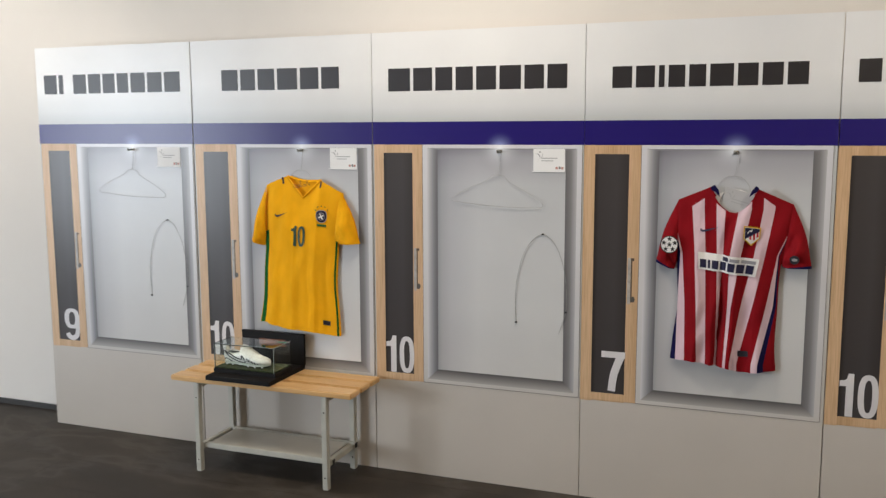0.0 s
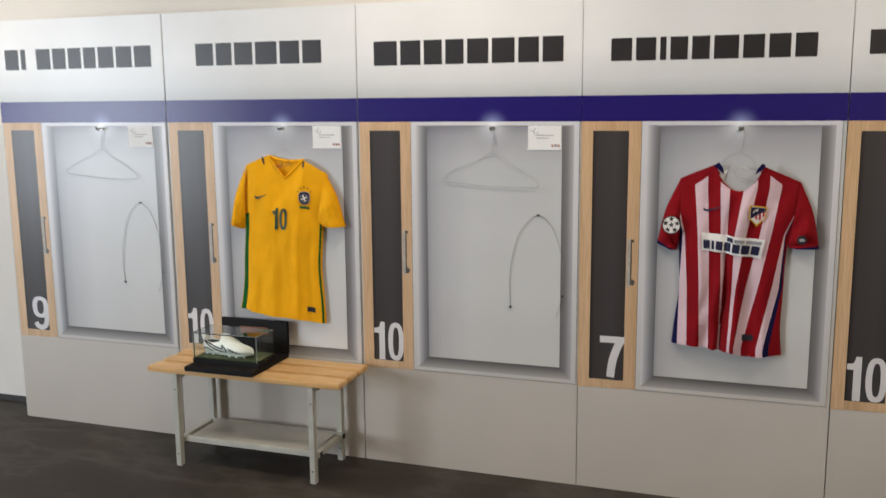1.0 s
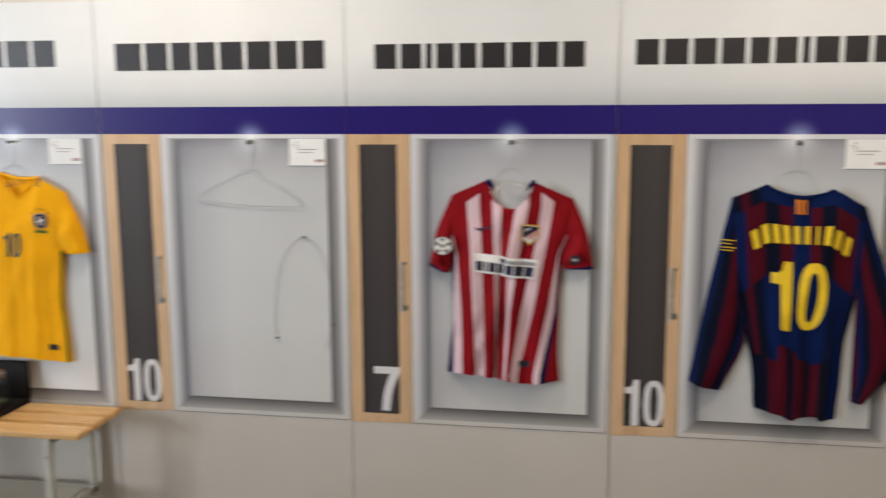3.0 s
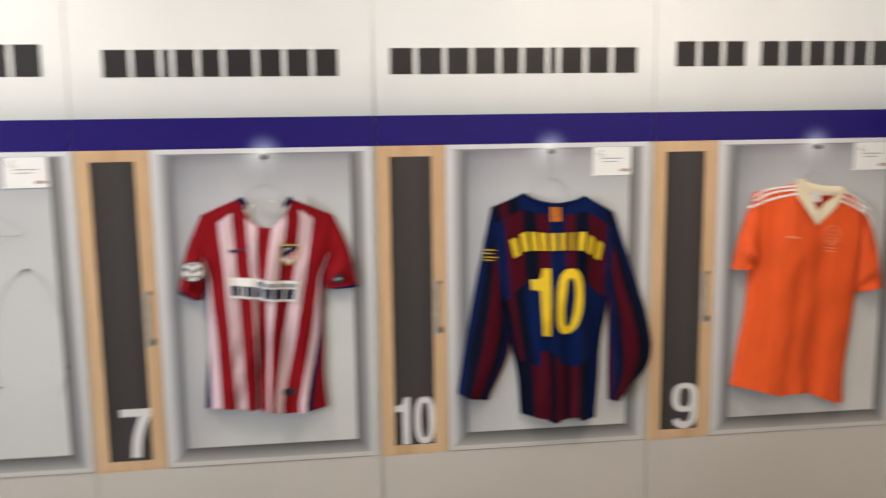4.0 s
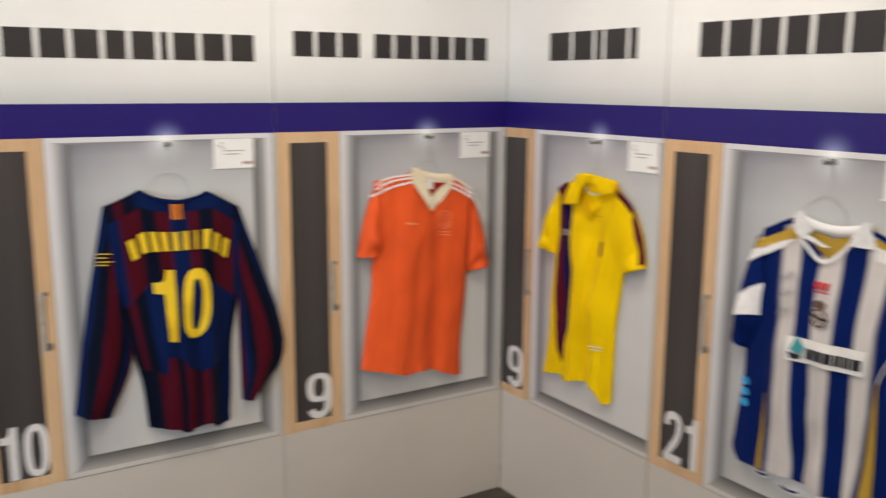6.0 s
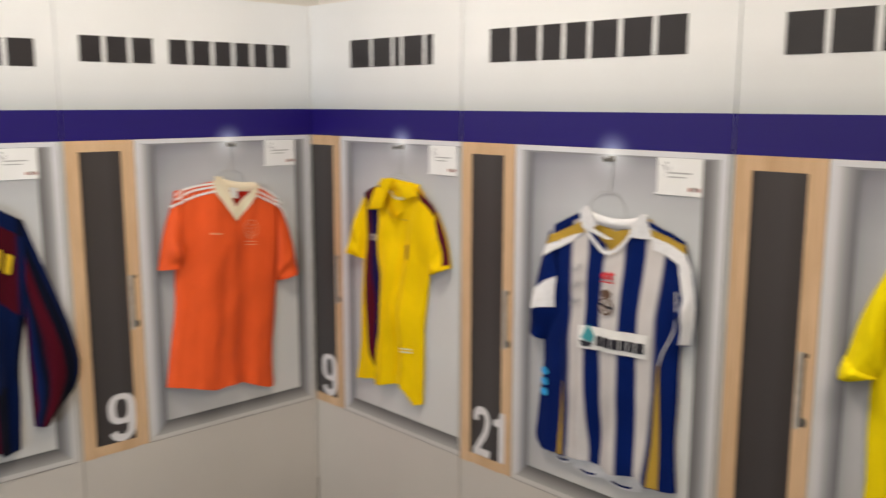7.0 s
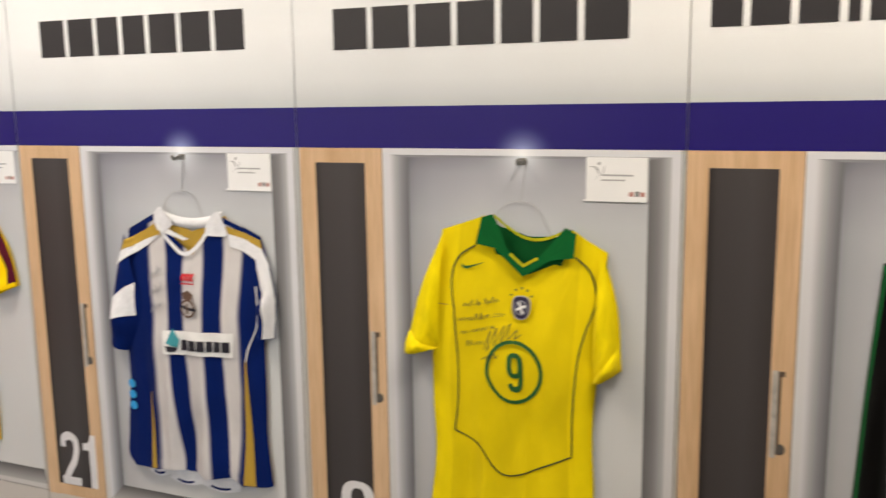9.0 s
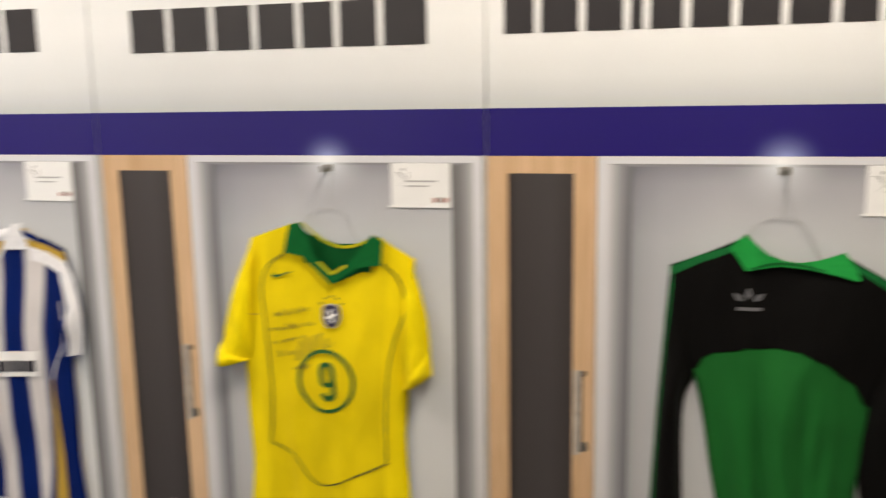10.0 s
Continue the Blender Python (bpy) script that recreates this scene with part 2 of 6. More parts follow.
def bow(points, steps=8):
    """A smooth line through points (Catmull-Rom)."""
    p = [Vector(points[0]) * 2 - Vector(points[1])] + [Vector(q) for q in points] + [Vector(points[-1]) * 2 - Vector(points[-2])]
    out = []
    for i in range(1, len(p) - 2):
        for k in range(steps):
            t = k / steps
            out.append(0.5 * (2 * p[i] + (p[i + 1] - p[i - 1]) * t + (2 * p[i - 1] - 5 * p[i] + 4 * p[i + 1] - p[i + 2]) * t * t + (3 * p[i] - p[i - 1] - 3 * p[i + 1] + p[i + 2]) * t ** 3))
    return out + [p[-2]]


def ribbon(bm, points, half, lift, smooth=True):
    """A flat stroke of even width along points (x, y)."""
    run = bow([(*p, 0) for p in points], 6) if smooth else [Vector((*p, 0)) for p in points]
    last = None
    for i, p in enumerate(run):
        d = (run[min(i + 1, len(run) - 1)] - run[max(i - 1, 0)]).normalized()
        side = Vector((-d.y, d.x, 0)) * half
        pair = [bm.verts.new(p - side + Vector((0, 0, lift))), bm.verts.new(p + side + Vector((0, 0, lift)))]
        if last:
            bm.faces.new((last[0], pair[0], pair[1], last[1]))
        last = pair


def oval(bm, cx, cy, rx, ry, wx, wy, steps=28):
    """A flat upright ring with slightly squared flanks."""
    rows = []
    for i in range(steps):
        a = math.tau * i / steps
        c, d = math.cos(a), math.sin(a)
        c, d = math.copysign(abs(c) ** 0.78, c), math.copysign(abs(d) ** 0.78, d)
        rows.append([bm.verts.new((cx + k[0] * c, cy + k[1] * d, 0)) for k in ((rx, ry), (rx - wx, ry - wy))])
    for a, b in zip(rows, rows[1:] + rows[:1]):
        bm.faces.new((a[0], b[0], b[1], a[1]))


GLYPH_WIDTH = {"0": 0.52, "1": 0.36, "2": 0.54, "7": 0.57, "9": 0.53}


def digits(text):
    """Flat heavy condensed digits, packed side by side and scaled to the unit square; each stroke a little above the last."""
    whole = bmesh.new()
    start = 0.0
    for char in text:
        bm = bmesh.new()
        if char == "0":
            oval(bm, 0.26, 0.5, 0.26, 0.5, 0.160, 0.125)
        elif char == "1":
            bm.faces.new([bm.verts.new((0.36 * x, y, 0)) for x, y in ((0.46, 0), (1, 0), (1, 1), (0.60, 1), (0.50, 0.88), (0.34, 0.84), (0, 0.83), (0, 0.70), (0.46, 0.70))])
        elif char == "2":
            ribbon(bm, [(0.075, 0.70), (0.10, 0.86), (0.26, 0.925), (0.42, 0.86), (0.455, 0.70), (0.38, 0.47), (0.20, 0.24), (0.10, 0.08)], 0.078, 0)
            ribbon(bm, [(0.0, 0.075), (0.54, 0.075)], 0.075, 0.0003, False)
        elif char == "7":
            ribbon(bm, [(0.0, 0.92), (0.57, 0.92)], 0.08, 0, False)
            ribbon(bm, [(0.475, 0.90), (0.38, 0.66), (0.30, 0.38), (0.255, 0.0)], 0.092, 0.0003)
        else:
            oval(bm, 0.265, 0.68, 0.265, 0.32, 0.155, 0.115)
            ribbon(bm, [(0.452, 0.68), (0.452, 0.34), (0.41, 0.15), (0.28, 0.068), (0.14, 0.11), (0.09, 0.21)], 0.075, 0.0003)
        for v in bm.verts:
            v.co.x += start
        me = bpy.data.meshes.new("digit")
        bm.to_mesh(me)
        whole.from_mesh(me)
        bm.free()
        bpy.data.meshes.remove(me)
        start += GLYPH_WIDTH[char] + 0.11
    bmesh.ops.triangulate(whole, faces=whole.faces)
    for v in whole.verts:
        v.co.x /= start - 0.11
    return whole


# ---- structure ----
def structure(name, bm, mat, label):
    return tagged(new(name, mesh_of(name, bm, mat)), label, kind="structure")


def node_colour(n, l, place, scale):
    """A soft three-way noise, to bend a pattern."""
    tex = node(n, "ShaderNodeTexNoise", Scale=scale, Detail=3.0)
    l.new(place, tex.inputs["Vector"])
    return tex.outputs["Color"]


def floor_vinyl():
    m, n, l, b = material("floor_vinyl", 0.5)
    b.inputs["Specular IOR Level"].default_value = 0.3
    place = n.new("ShaderNodeNewGeometry").outputs["Position"]
    warp = n.new("ShaderNodeVectorMath")
    warp.operation = "ADD"
    l.new(place, warp.inputs[0])
    l.new(blend(n, l, "MIX", 0.45, (0.0, 0.0, 0.0), node_colour(n, l, place, 1.6)), warp.inputs[1])
    streak = grit(n, l, warp.outputs[0], 2.6, 9.0, (0.55, 1.3, 1))
    cloud = grit(n, l, place, 1.1, 3.0)
    fine = grit(n, l, place, 40, 4.0, (0.3, 2, 1))
    vein = calc(n, l, "ABSOLUTE", calc(n, l, "SUBTRACT", grit(n, l, warp.outputs[0], 1.7, 6.0, (0.6, 1.4, 1)), 0.5))
    base = ramp(n, l, streak, [(0.32, (0.022, 0.0165, 0.0125)), (0.50, (0.036, 0.028, 0.022)), (0.60, (0.054, 0.044, 0.036)), (0.72, (0.085, 0.073, 0.063))])
    base = blend(n, l, "ADD", 1.0, base, ramp(n, l, vein, [(0.0, (0.028, 0.026, 0.024)), (0.035, (0.006, 0.0055, 0.005)), (0.09, (0.0, 0.0, 0.0))]))
    piece = ramp(n, l, n.new("ShaderNodeObjectInfo").outputs["Random"], [(0.0, (0.88, 0.88, 0.88)), (1.0, (1.08, 1.08, 1.08))])
    tone = blend(n, l, "MULTIPLY", 1.0, piece, ramp(n, l, cloud, [(0.3, (0.8, 0.8, 0.8)), (0.7, (1.1, 1.1, 1.1))]))
    l.new(blend(n, l, "MULTIPLY", 1.0, base, tone), b.inputs["Base Color"])
    l.new(ramp(n, l, streak, [(0.3, (0.45, 0.45, 0.45)), (0.7, (0.65, 0.65, 0.65))]), b.inputs["Roughness"])
    bump(n, l, b, fine, 0.15)
    return m


M["floor"] = floor_vinyl()
WEST, SOUTH, NORTH, EAST = -11.0, -9.0, 0.19, 0.19
SCREEN_X, SCREEN_Y = -7.0, -4.7  # added unseen wall: keeps window daylight off the second row of boards
floor = structure("floor", boxed(WEST, EAST, SOUTH, NORTH, -0.12, -0.004), M["near_black"], "dark grey-brown vinyl plank floor with cloudy streaks")
structure("ceiling", boxed(WEST - 0.2, EAST + 0.2, SOUTH - 0.2, NORTH + 0.2, CEILING, CEILING + 0.15), M["ceiling"], "plain white painted ceiling")
structure("wall_north", boxed(WEST, EAST, NORTH, NORTH + 0.2, -0.12, CEILING), M["wall"], "white painted wall behind the row of boards")
structure("wall_east", boxed(EAST, EAST + 0.2, SOUTH, NORTH + 0.2, -0.12, CEILING), M["wall"], "white painted wall behind the second row of boards")
structure("wall_inner", boxed(SCREEN_X, EAST, SCREEN_Y - 0.2, SCREEN_Y, -0.12, CEILING), M["room"], "plain beige wall added out of view, blocks daylight from the second row")
structure("wall_south", boxed(WEST, EAST, SOUTH - 0.2, SOUTH, -0.12, CEILING), M["room"], "plain beige painted wall at the far side")
# west wall with the window's opening: y -7.9 to -5.5, z 0.3 to 2.7
west = bmesh.new()
for y0, y1, z0, z1 in ((SOUTH - 0.2, -7.9, -0.12, CEILING), (-5.5, NORTH + 0.2, -0.12, CEILING), (-7.9, -5.5, -0.12, 0.3), (-7.9, -5.5, 2.7, CEILING)):
    box(west, WEST - 0.2, WEST, y0, y1, z0, z1)
structure("wall_west", west, M["room"], "plain beige painted wall with a wide window")
foot_strip = structure("baseboard", boxed(WEST, -5.99, NORTH - 0.015, NORTH - 0.001, -0.004, 0.030, bevel=0.003), M["near_black"], "low black strip along the foot of the white wall")


def ceiling_light(x, y, watts):
    ob = thing("ceiling_light", "square white ceiling light panel, switched on", "ceiling light", pose(x, y, CEILING), "ceiling light panels")
    bm = bmesh.new()
    for a, b, c, d in ((-0.32, 0.32, -0.32, -0.3), (-0.32, 0.32, 0.3, 0.32), (-0.32, -0.3, -0.3, 0.3), (0.3, 0.32, -0.3, 0.3)):
        box(bm, a, b, c, d, -0.02, 0)
    part("frame", bm, M["card"], ob)
    part("diffuser", boxed(-0.3, 0.3, -0.3, 0.3, -0.008, 0), M["lit"], ob)
    area_lamp("ceiling_lamp", pose(x, y, CEILING - 0.03), 0.6, 0.6, watts, WARM)


lit, n_, l_, b_ = material("light_diffuser", 0.5)
b_.inputs["Base Color"].default_value = (0.8, 0.78, 0.72, 1)
b_.inputs["Emission Color"].default_value, b_.inputs["Emission Strength"].default_value = (1.0, 0.88, 0.72, 1), 3.0
M["lit"] = lit
for x, y in ((-6.4, -0.95), (-3.6, -1.0), (-1.1, -1.2), (-1.05, -3.4)):
    ceiling_light(x, y, {-6.4: 30, -3.6: 34}.get(x, 31 if y > -2 else 39))

# ---- boards ----
TOP, BAND1, BAND0, NICHE0 = 2.087, 1.682, 1.578, 0.462
SHARED = {}


def shared(name, make, mat):
    if name not in SHARED:
        SHARED[name] = mesh_of(name, make(), mat)
    return SHARED[name]


def clipped(x0, x1, z0, z1, lo, hi):
    return rect(max(x0, lo), min(x1, hi), z0, z1)


def letter_bars(x0, x1, z0, z1, widths):
    """A word as one upright plain bar for each letter; 0 is a space."""
    total, x, out = sum(w or 0.5 for w in widths), x0, []
    for w in widths:
        step = (x1 - x0) * (w or 0.5) / total
        if w:
            out.append((x + 0.008, x + step - 0.008))
        x += step
    return out


def display_board(m, number, x0, x1, z0, z1, widths, lo=0.0015, hi=0.9985, dx=0.0):
    """One printed board, 1 m by 2.09 m, that shows a locker: a narrow glazed door and an open niche."""
    ob = thing("display_board", f"white board printed with locker niche, wooden door, number {number}", "display board", m, "printed locker boards")
    key = f"{lo:.4f}{hi:.4f}"

    def flat(name, corners, lift, mat, label=""):
        piece = part(name, shared(name + key + str(round(corners[0][0], 3)) + str(round(corners[0][1], 3)), lambda: sheet(corners, lift), mat), None, ob, label)
        piece.location = (0.0 if name == "blue_band" else dx, 0, 0)
        return piece

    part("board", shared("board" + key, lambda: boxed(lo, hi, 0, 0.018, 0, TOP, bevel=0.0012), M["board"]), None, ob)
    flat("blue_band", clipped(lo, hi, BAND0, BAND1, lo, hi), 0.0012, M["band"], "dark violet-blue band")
    # door
    if lo < 0.05:
        flat("door_stile", rect(0.008, 0.056, NICHE0 - 0.01, BAND0), 0.001, M["wood"])
    flat("door_stile", rect(0.201, 0.252, NICHE0 - 0.004, BAND0), 0.001, M["wood"])
    flat("door_rail", clipped(0.056, 0.201, 1.54, BAND0, lo, hi), 0.001, M["wood"])
    flat("door_rail", clipped(0.056, 0.201, NICHE0 - 0.007, 0.492, lo, hi), 0.001, M["wood"])
    flat("door_glass", clipped(0.056, 0.201, 0.492, 1.54, lo, hi), 0.001, M["glass"], "dark printed glass")
    handle = flat("handle", rect(0.205, 0.218, 0.897, 1.098), 0.0018, M["steel"], "grey printed bar handle")
    for z in (0.905, 1.085):
        part("handle_foot", shared(f"handle_foot{z}", lambda: sheet(rect(0.218, 0.232, z, z + 0.012), 0.0018), M["shade"]), None, handle)
    part("handle_shadow", shared("handle_shadow", lambda: sheet(rect(0.2185, 0.2245, 0.905, 1.085), 0.0014), M["shade"]), None, handle)
    lock = part("lock", shared("lock", lambda: sheet([(0.228 + 0.0100 * math.cos(a * math.tau / 12), 0.918 + 0.0125 * math.sin(a * math.tau / 12)) for a in range(12)], 0.0024), M["knob"]), None, ob)
    lock.location = (dx, 0, 0)
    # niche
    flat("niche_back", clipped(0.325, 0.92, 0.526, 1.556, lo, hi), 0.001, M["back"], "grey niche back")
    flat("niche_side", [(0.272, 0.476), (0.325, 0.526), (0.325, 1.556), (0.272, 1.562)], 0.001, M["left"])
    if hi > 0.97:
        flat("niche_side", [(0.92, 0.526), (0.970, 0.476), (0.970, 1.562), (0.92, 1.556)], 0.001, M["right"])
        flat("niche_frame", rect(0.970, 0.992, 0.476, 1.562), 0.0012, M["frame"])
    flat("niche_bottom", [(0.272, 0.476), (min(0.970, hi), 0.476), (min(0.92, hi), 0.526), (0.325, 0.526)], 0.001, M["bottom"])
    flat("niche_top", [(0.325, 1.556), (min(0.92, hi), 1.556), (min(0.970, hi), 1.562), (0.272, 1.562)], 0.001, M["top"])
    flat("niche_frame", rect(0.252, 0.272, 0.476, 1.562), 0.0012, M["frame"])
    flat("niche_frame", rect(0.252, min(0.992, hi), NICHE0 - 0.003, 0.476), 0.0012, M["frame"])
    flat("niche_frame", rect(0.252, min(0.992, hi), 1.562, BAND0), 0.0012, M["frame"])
    # thin printed lines round the frame
    flat("frame_line", rect(0.2505, min(0.9935, hi), NICHE0 - 0.0050, NICHE0 - 0.0026), 0.0016, M["line"])
    flat("frame_line", rect(0.2500, 0.2522, NICHE0 - 0.0026, BAND0), 0.0016, M["line"])
    if hi > 0.97:
        flat("frame_line", rect(0.9915, 0.9935, NICHE0 - 0.0026, BAND0), 0.0016, M["line"])
    # number and heading
    bm = digits(number)
    start, wide = {"10": (0.059, 0.144), "21": (0.074, 0.146), "1": (0.130, 0.070)}.get(number, (0.100, 0.103))
    for v in bm.verts:
        v.co = Vector((dx + start + v.co.x * wide, -0.002 - v.co.z, (0.504 if number == "7" else 0.494) + v.co.y * 0.178))
    part("number", bm, M["digit"], ob, f"white number {number}")
    for a, b in letter_bars(x0, x1, z0, z1, widths):
        part("letter_bar", sheet(rect(a, b, z0, z1), 0.0014), M["ink"], ob)
    return ob


W1 = 0.8787
SITES = [pose(-6.0 + k, 0, 0) for k in range(6)] + [pose(0, 0.052, 0, 0, 0, -90)] + [pose(0, -W1 - k, 0, 0, 0, -90) for k in range(3)]
# number, heading's left, right, bottom, top, widths of its letters
BOARDS = [
    ("9", 0.048, 0.940, 1.842, 1.942, (0.95, 0.42, 0, 0.95, 0.9, 0.88, 0.82, 1.0, 1.0, 1.05)),
    ("10", 0.173, 0.838, 1.840, 1.941, (1.0, 0.9, 1.0, 1.15, 1.05, 1.0)),
    ("10", 0.076, 0.929, 1.821, 1.924, (1.15, 1.0, 0.9, 0.9, 1.0, 1.05, 0.95, 0.95)),
    ("7", 0.106, 0.888, 1.817, 1.906, (1.05, 1.0, 0.42, 0.88, 0.88, 1.15, 1.0, 1.0, 1.0)),
    ("10", 0.050, 0.939, 1.821, 1.909, (1.0, 1.05, 1.0, 1.0, 0.85, 0.95, 0.42, 1.0, 1.0, 1.05)),
    ("9", 0.068, 0.906, 1.842, 1.929, (1.0, 1.0, 1.0, 0, 0.98, 1.0, 0.95, 0.88, 0.88, 1.0)),
] + [
    ("9", 0.318, 0.797, 1.838, 1.940, (1.1, 1.0, 0.42, 1.0, 0.42)),
    ("21", 0.123, 0.858, 1.836, 1.941, (1.0, 1.0, 0.85, 0.88, 1.0, 1.05, 1.0)),
    ("9", 0.113, 0.876, 1.824, 1.925, (1.0, 1.05, 1.0, 1.0, 0.85, 0.95, 1.05)),
    ("1", 0.034, 0.960, 1.840, 1.928, (0.85, 1.0, 0.98, 0.42, 0.85, 1.0, 1.0, 1.0, 0.88, 0.85, 1.0)),
]
# the joints between the boards are of uneven width
JOINTS = [(0.001, 0.9968), (0.0028, 0.9982), (0.0018, 0.9992), (0.0012, 0.9984), (0.0018, 0.9990), (0.0012, 0.9995), (0.054, 0.9285), (0.0015, 0.9985), (0.0015, 0.9986), (0.0014, 0.998)]
# the prints sit a few millimetres off from board to board
OFFSETS = [0, 0.002, 0, -0.008, -0.007, -0.005, 0, -0.003, -0.001, -0.007]
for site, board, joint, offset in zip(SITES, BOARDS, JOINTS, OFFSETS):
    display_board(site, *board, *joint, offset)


# ---- hooks, hangers, cards, cables ----
def wall_hook(site):
    ob = thing("wall_hook", "small metal hook under the printed lamp of a board", "hook", site, "hooks on the boards")
    bm = tube(bow([(0.622, -0.001, 1.549), (0.622, -0.020, 1.549), (0.622, -0.036, 1.545), (0.622, -0.042, 1.556)]), 0.004)
    part("pin", bm, M["hook"], ob, smooth=True)
    part("plate", boxed(0.611, 0.633, -0.004, -0.0012, 1.541, 1.557, bevel=0.001), M["hook"], ob)
    return ob


def hanger(site, drop, half, tilt=0.0, bar=True, y=-0.030, thick=0.0015):
    """A thin clear plastic hanger. drop: from hook to shoulders' top; half: half width; tilt: degrees."""
    ob = thing("clothes_hanger", "thin translucent plastic clothes hanger on a hook", "hanger", site @ pose(0.622, y, 1.549, 0, tilt, 0), "hangers on the hooks")
    part("neck", tube(bow([(-0.012, 0, -0.010), (-0.004, 0, 0.004), (0.008, 0, -0.004), (0.008, 0, -0.03), (0.004, 0, -drop + 0.02), (0, 0, -drop)]), thick), M["wire"], ob, smooth=True)
    arm = [(0, 0, -drop), (0.03, 0, -drop - 0.004), (0.055, 0, -drop - 0.03), (half * 0.6, 0, -drop - 0.062), (half - 0.01, 0, -drop - 0.105), (half, 0, -drop - 0.125), (half - 0.012, 0, -drop - 0.132)]
    part("shoulder", tube(bow(arm), thick), M["wire"], ob, smooth=True)
    part("shoulder", tube(bow([(-x, y, z) for x, y, z in arm]), thick), M["wire"], ob, smooth=True)
    if bar:
        part("bar", tube(bow([(-half + 0.012, 0, -drop - 0.132), (0, 0, -drop - 0.140), (half - 0.012, 0, -drop - 0.132)]), thick * 1.2), M["wire"], ob, smooth=True)
    return ob


def info_card(m, paper="card"):
    ob = thing("info_card", "small white card with grey emblem and two lines of print", "card", m, "cards on the boards")
    part("paper", boxed(0, 0.141, -0.0035, -0.0012, 0, 0.098, bevel=0.0008), M[paper], ob)
    part("tray_edge", boxed(-0.006, 0.139, -0.0042, -0.0012, -0.003, 0.001), M[paper], ob)

    def ink(name, corners, mat, label=""):
        bm = bmesh.new()
        bm.faces.new([bm.verts.new((x, -0.0042, z)) for x, z in corners])
        part(name, bm, mat, ob, label)

    # emblem: a bowed stroke and a dot
    for stroke in ([(0.043, 0, 0.078), (0.040, 0, 0.066), (0.031, 0, 0.056), (0.017, 0, 0.045)], [(0.008, 0, 0.077), (0.020, 0, 0.076), (0.028, 0, 0.068), (0.029, 0, 0.060)]):
        bm = bmesh.new()
        run = bow(stroke)
        last = None
        for i, p in enumerate(run):
            w = 0.0005 + 0.0020 * math.sin(math.pi * i / (len(run) - 1))
            pair = [bm.verts.new((p[0] - w, -0.0042, p[2] - w * 0.5)), bm.verts.new((p[0] + w, -0.0042, p[2] + w * 0.5))]
            if last:
                bm.faces.new((last[0], last[1], pair[1], pair[0]))
            last = pair
        part("emblem", bm, M["print_grey"], ob, "grey bowed emblem")
    ink("emblem_dot", [(0.030 + 0.004 * math.cos(a), 0.084 + 0.004 * math.sin(a)) for a in np.linspace(0, math.tau, 10, endpoint=False)], M["print_grey"])
    ink("text_bar", rect(0.036, 0.108, 0.0555, 0.0595), M["print_grey"])
    ink("text_bar", rect(0.036, 0.090, 0.0445, 0.0480), M["print_grey"])
    ink("logo", rect(0.100, 0.110, 0.010, 0.020), M["print_red"])
    ink("logo", rect(0.114, 0.122, 0.010, 0.022), M["print_dark"])
    ink("logo", rect(0.125, 0.135, 0.010, 0.020), M["print_red"])
    return ob


def tether(site):
    ob = thing("tether_cable", "thin steel tether cable arching from a fixing on a board", "cable", site, "cables in the empty niches")
    line = [(0.703, -0.004, 0.785), (0.699, -0.010, 0.88), (0.707, -0.016, 0.98), (0.735, -0.018, 1.09), (0.775, -0.016, 1.155), (0.823, -0.010, 1.184), (0.872, -0.016, 1.152), (0.908, -0.020, 1.08), (0.928, -0.018, 0.99), (0.934, -0.012, 0.90), (0.930, -0.008, 0.842), (0.916, -0.012, 0.79), (0.900, -0.014, 0.742)]
    part("cable", tube(bow([(x, y * 0.35 - 0.001, z) for x, y, z in line]), 0.0010, 6), M["cable"], ob, smooth=True)
    for x, z in ((0.703, 0.782), (0.823, 1.186), (0.930, 0.842)):
        part("clip", boxed(x - 0.005, x + 0.005, -0.010, -0.001, z - 0.003, z + 0.003, bevel=0.001), M["plug"], ob)
    return ob


for k, site in enumerate(SITES):
    wall_hook(site)
    if k != 3:
        info_card(site @ pose(0.776 if k != 6 else 0.772, 0, 1.463))
for k in (0, 2):
    hanger(SITES[k], 0.105, 0.212, 3.0, y=-0.010, thick=0.0010)
    tether(SITES[k])
for k in (1, 3, 4, 5, 6, 7, 8, 9):
    hanger(SITES[k], 0.095, 0.115, 2.0, bar=False, y=-0.007, thick=0.0009)
# the card of the fourth board hangs in the collar of the jersey
info_card(SITES[3] @ pose(0.562, -0.020, 1.318, 0, 16, 0), "grey_card")


# ---- jerseys ----
def line_at(points, t):
    """The place at t (0 to 1) on a line through points."""
    t = min(max(t, 0.0), 1.0) * (len(points) - 1)
    i = min(int(t), len(points) - 2)
    return points[i].lerp(points[i + 1], t - i)


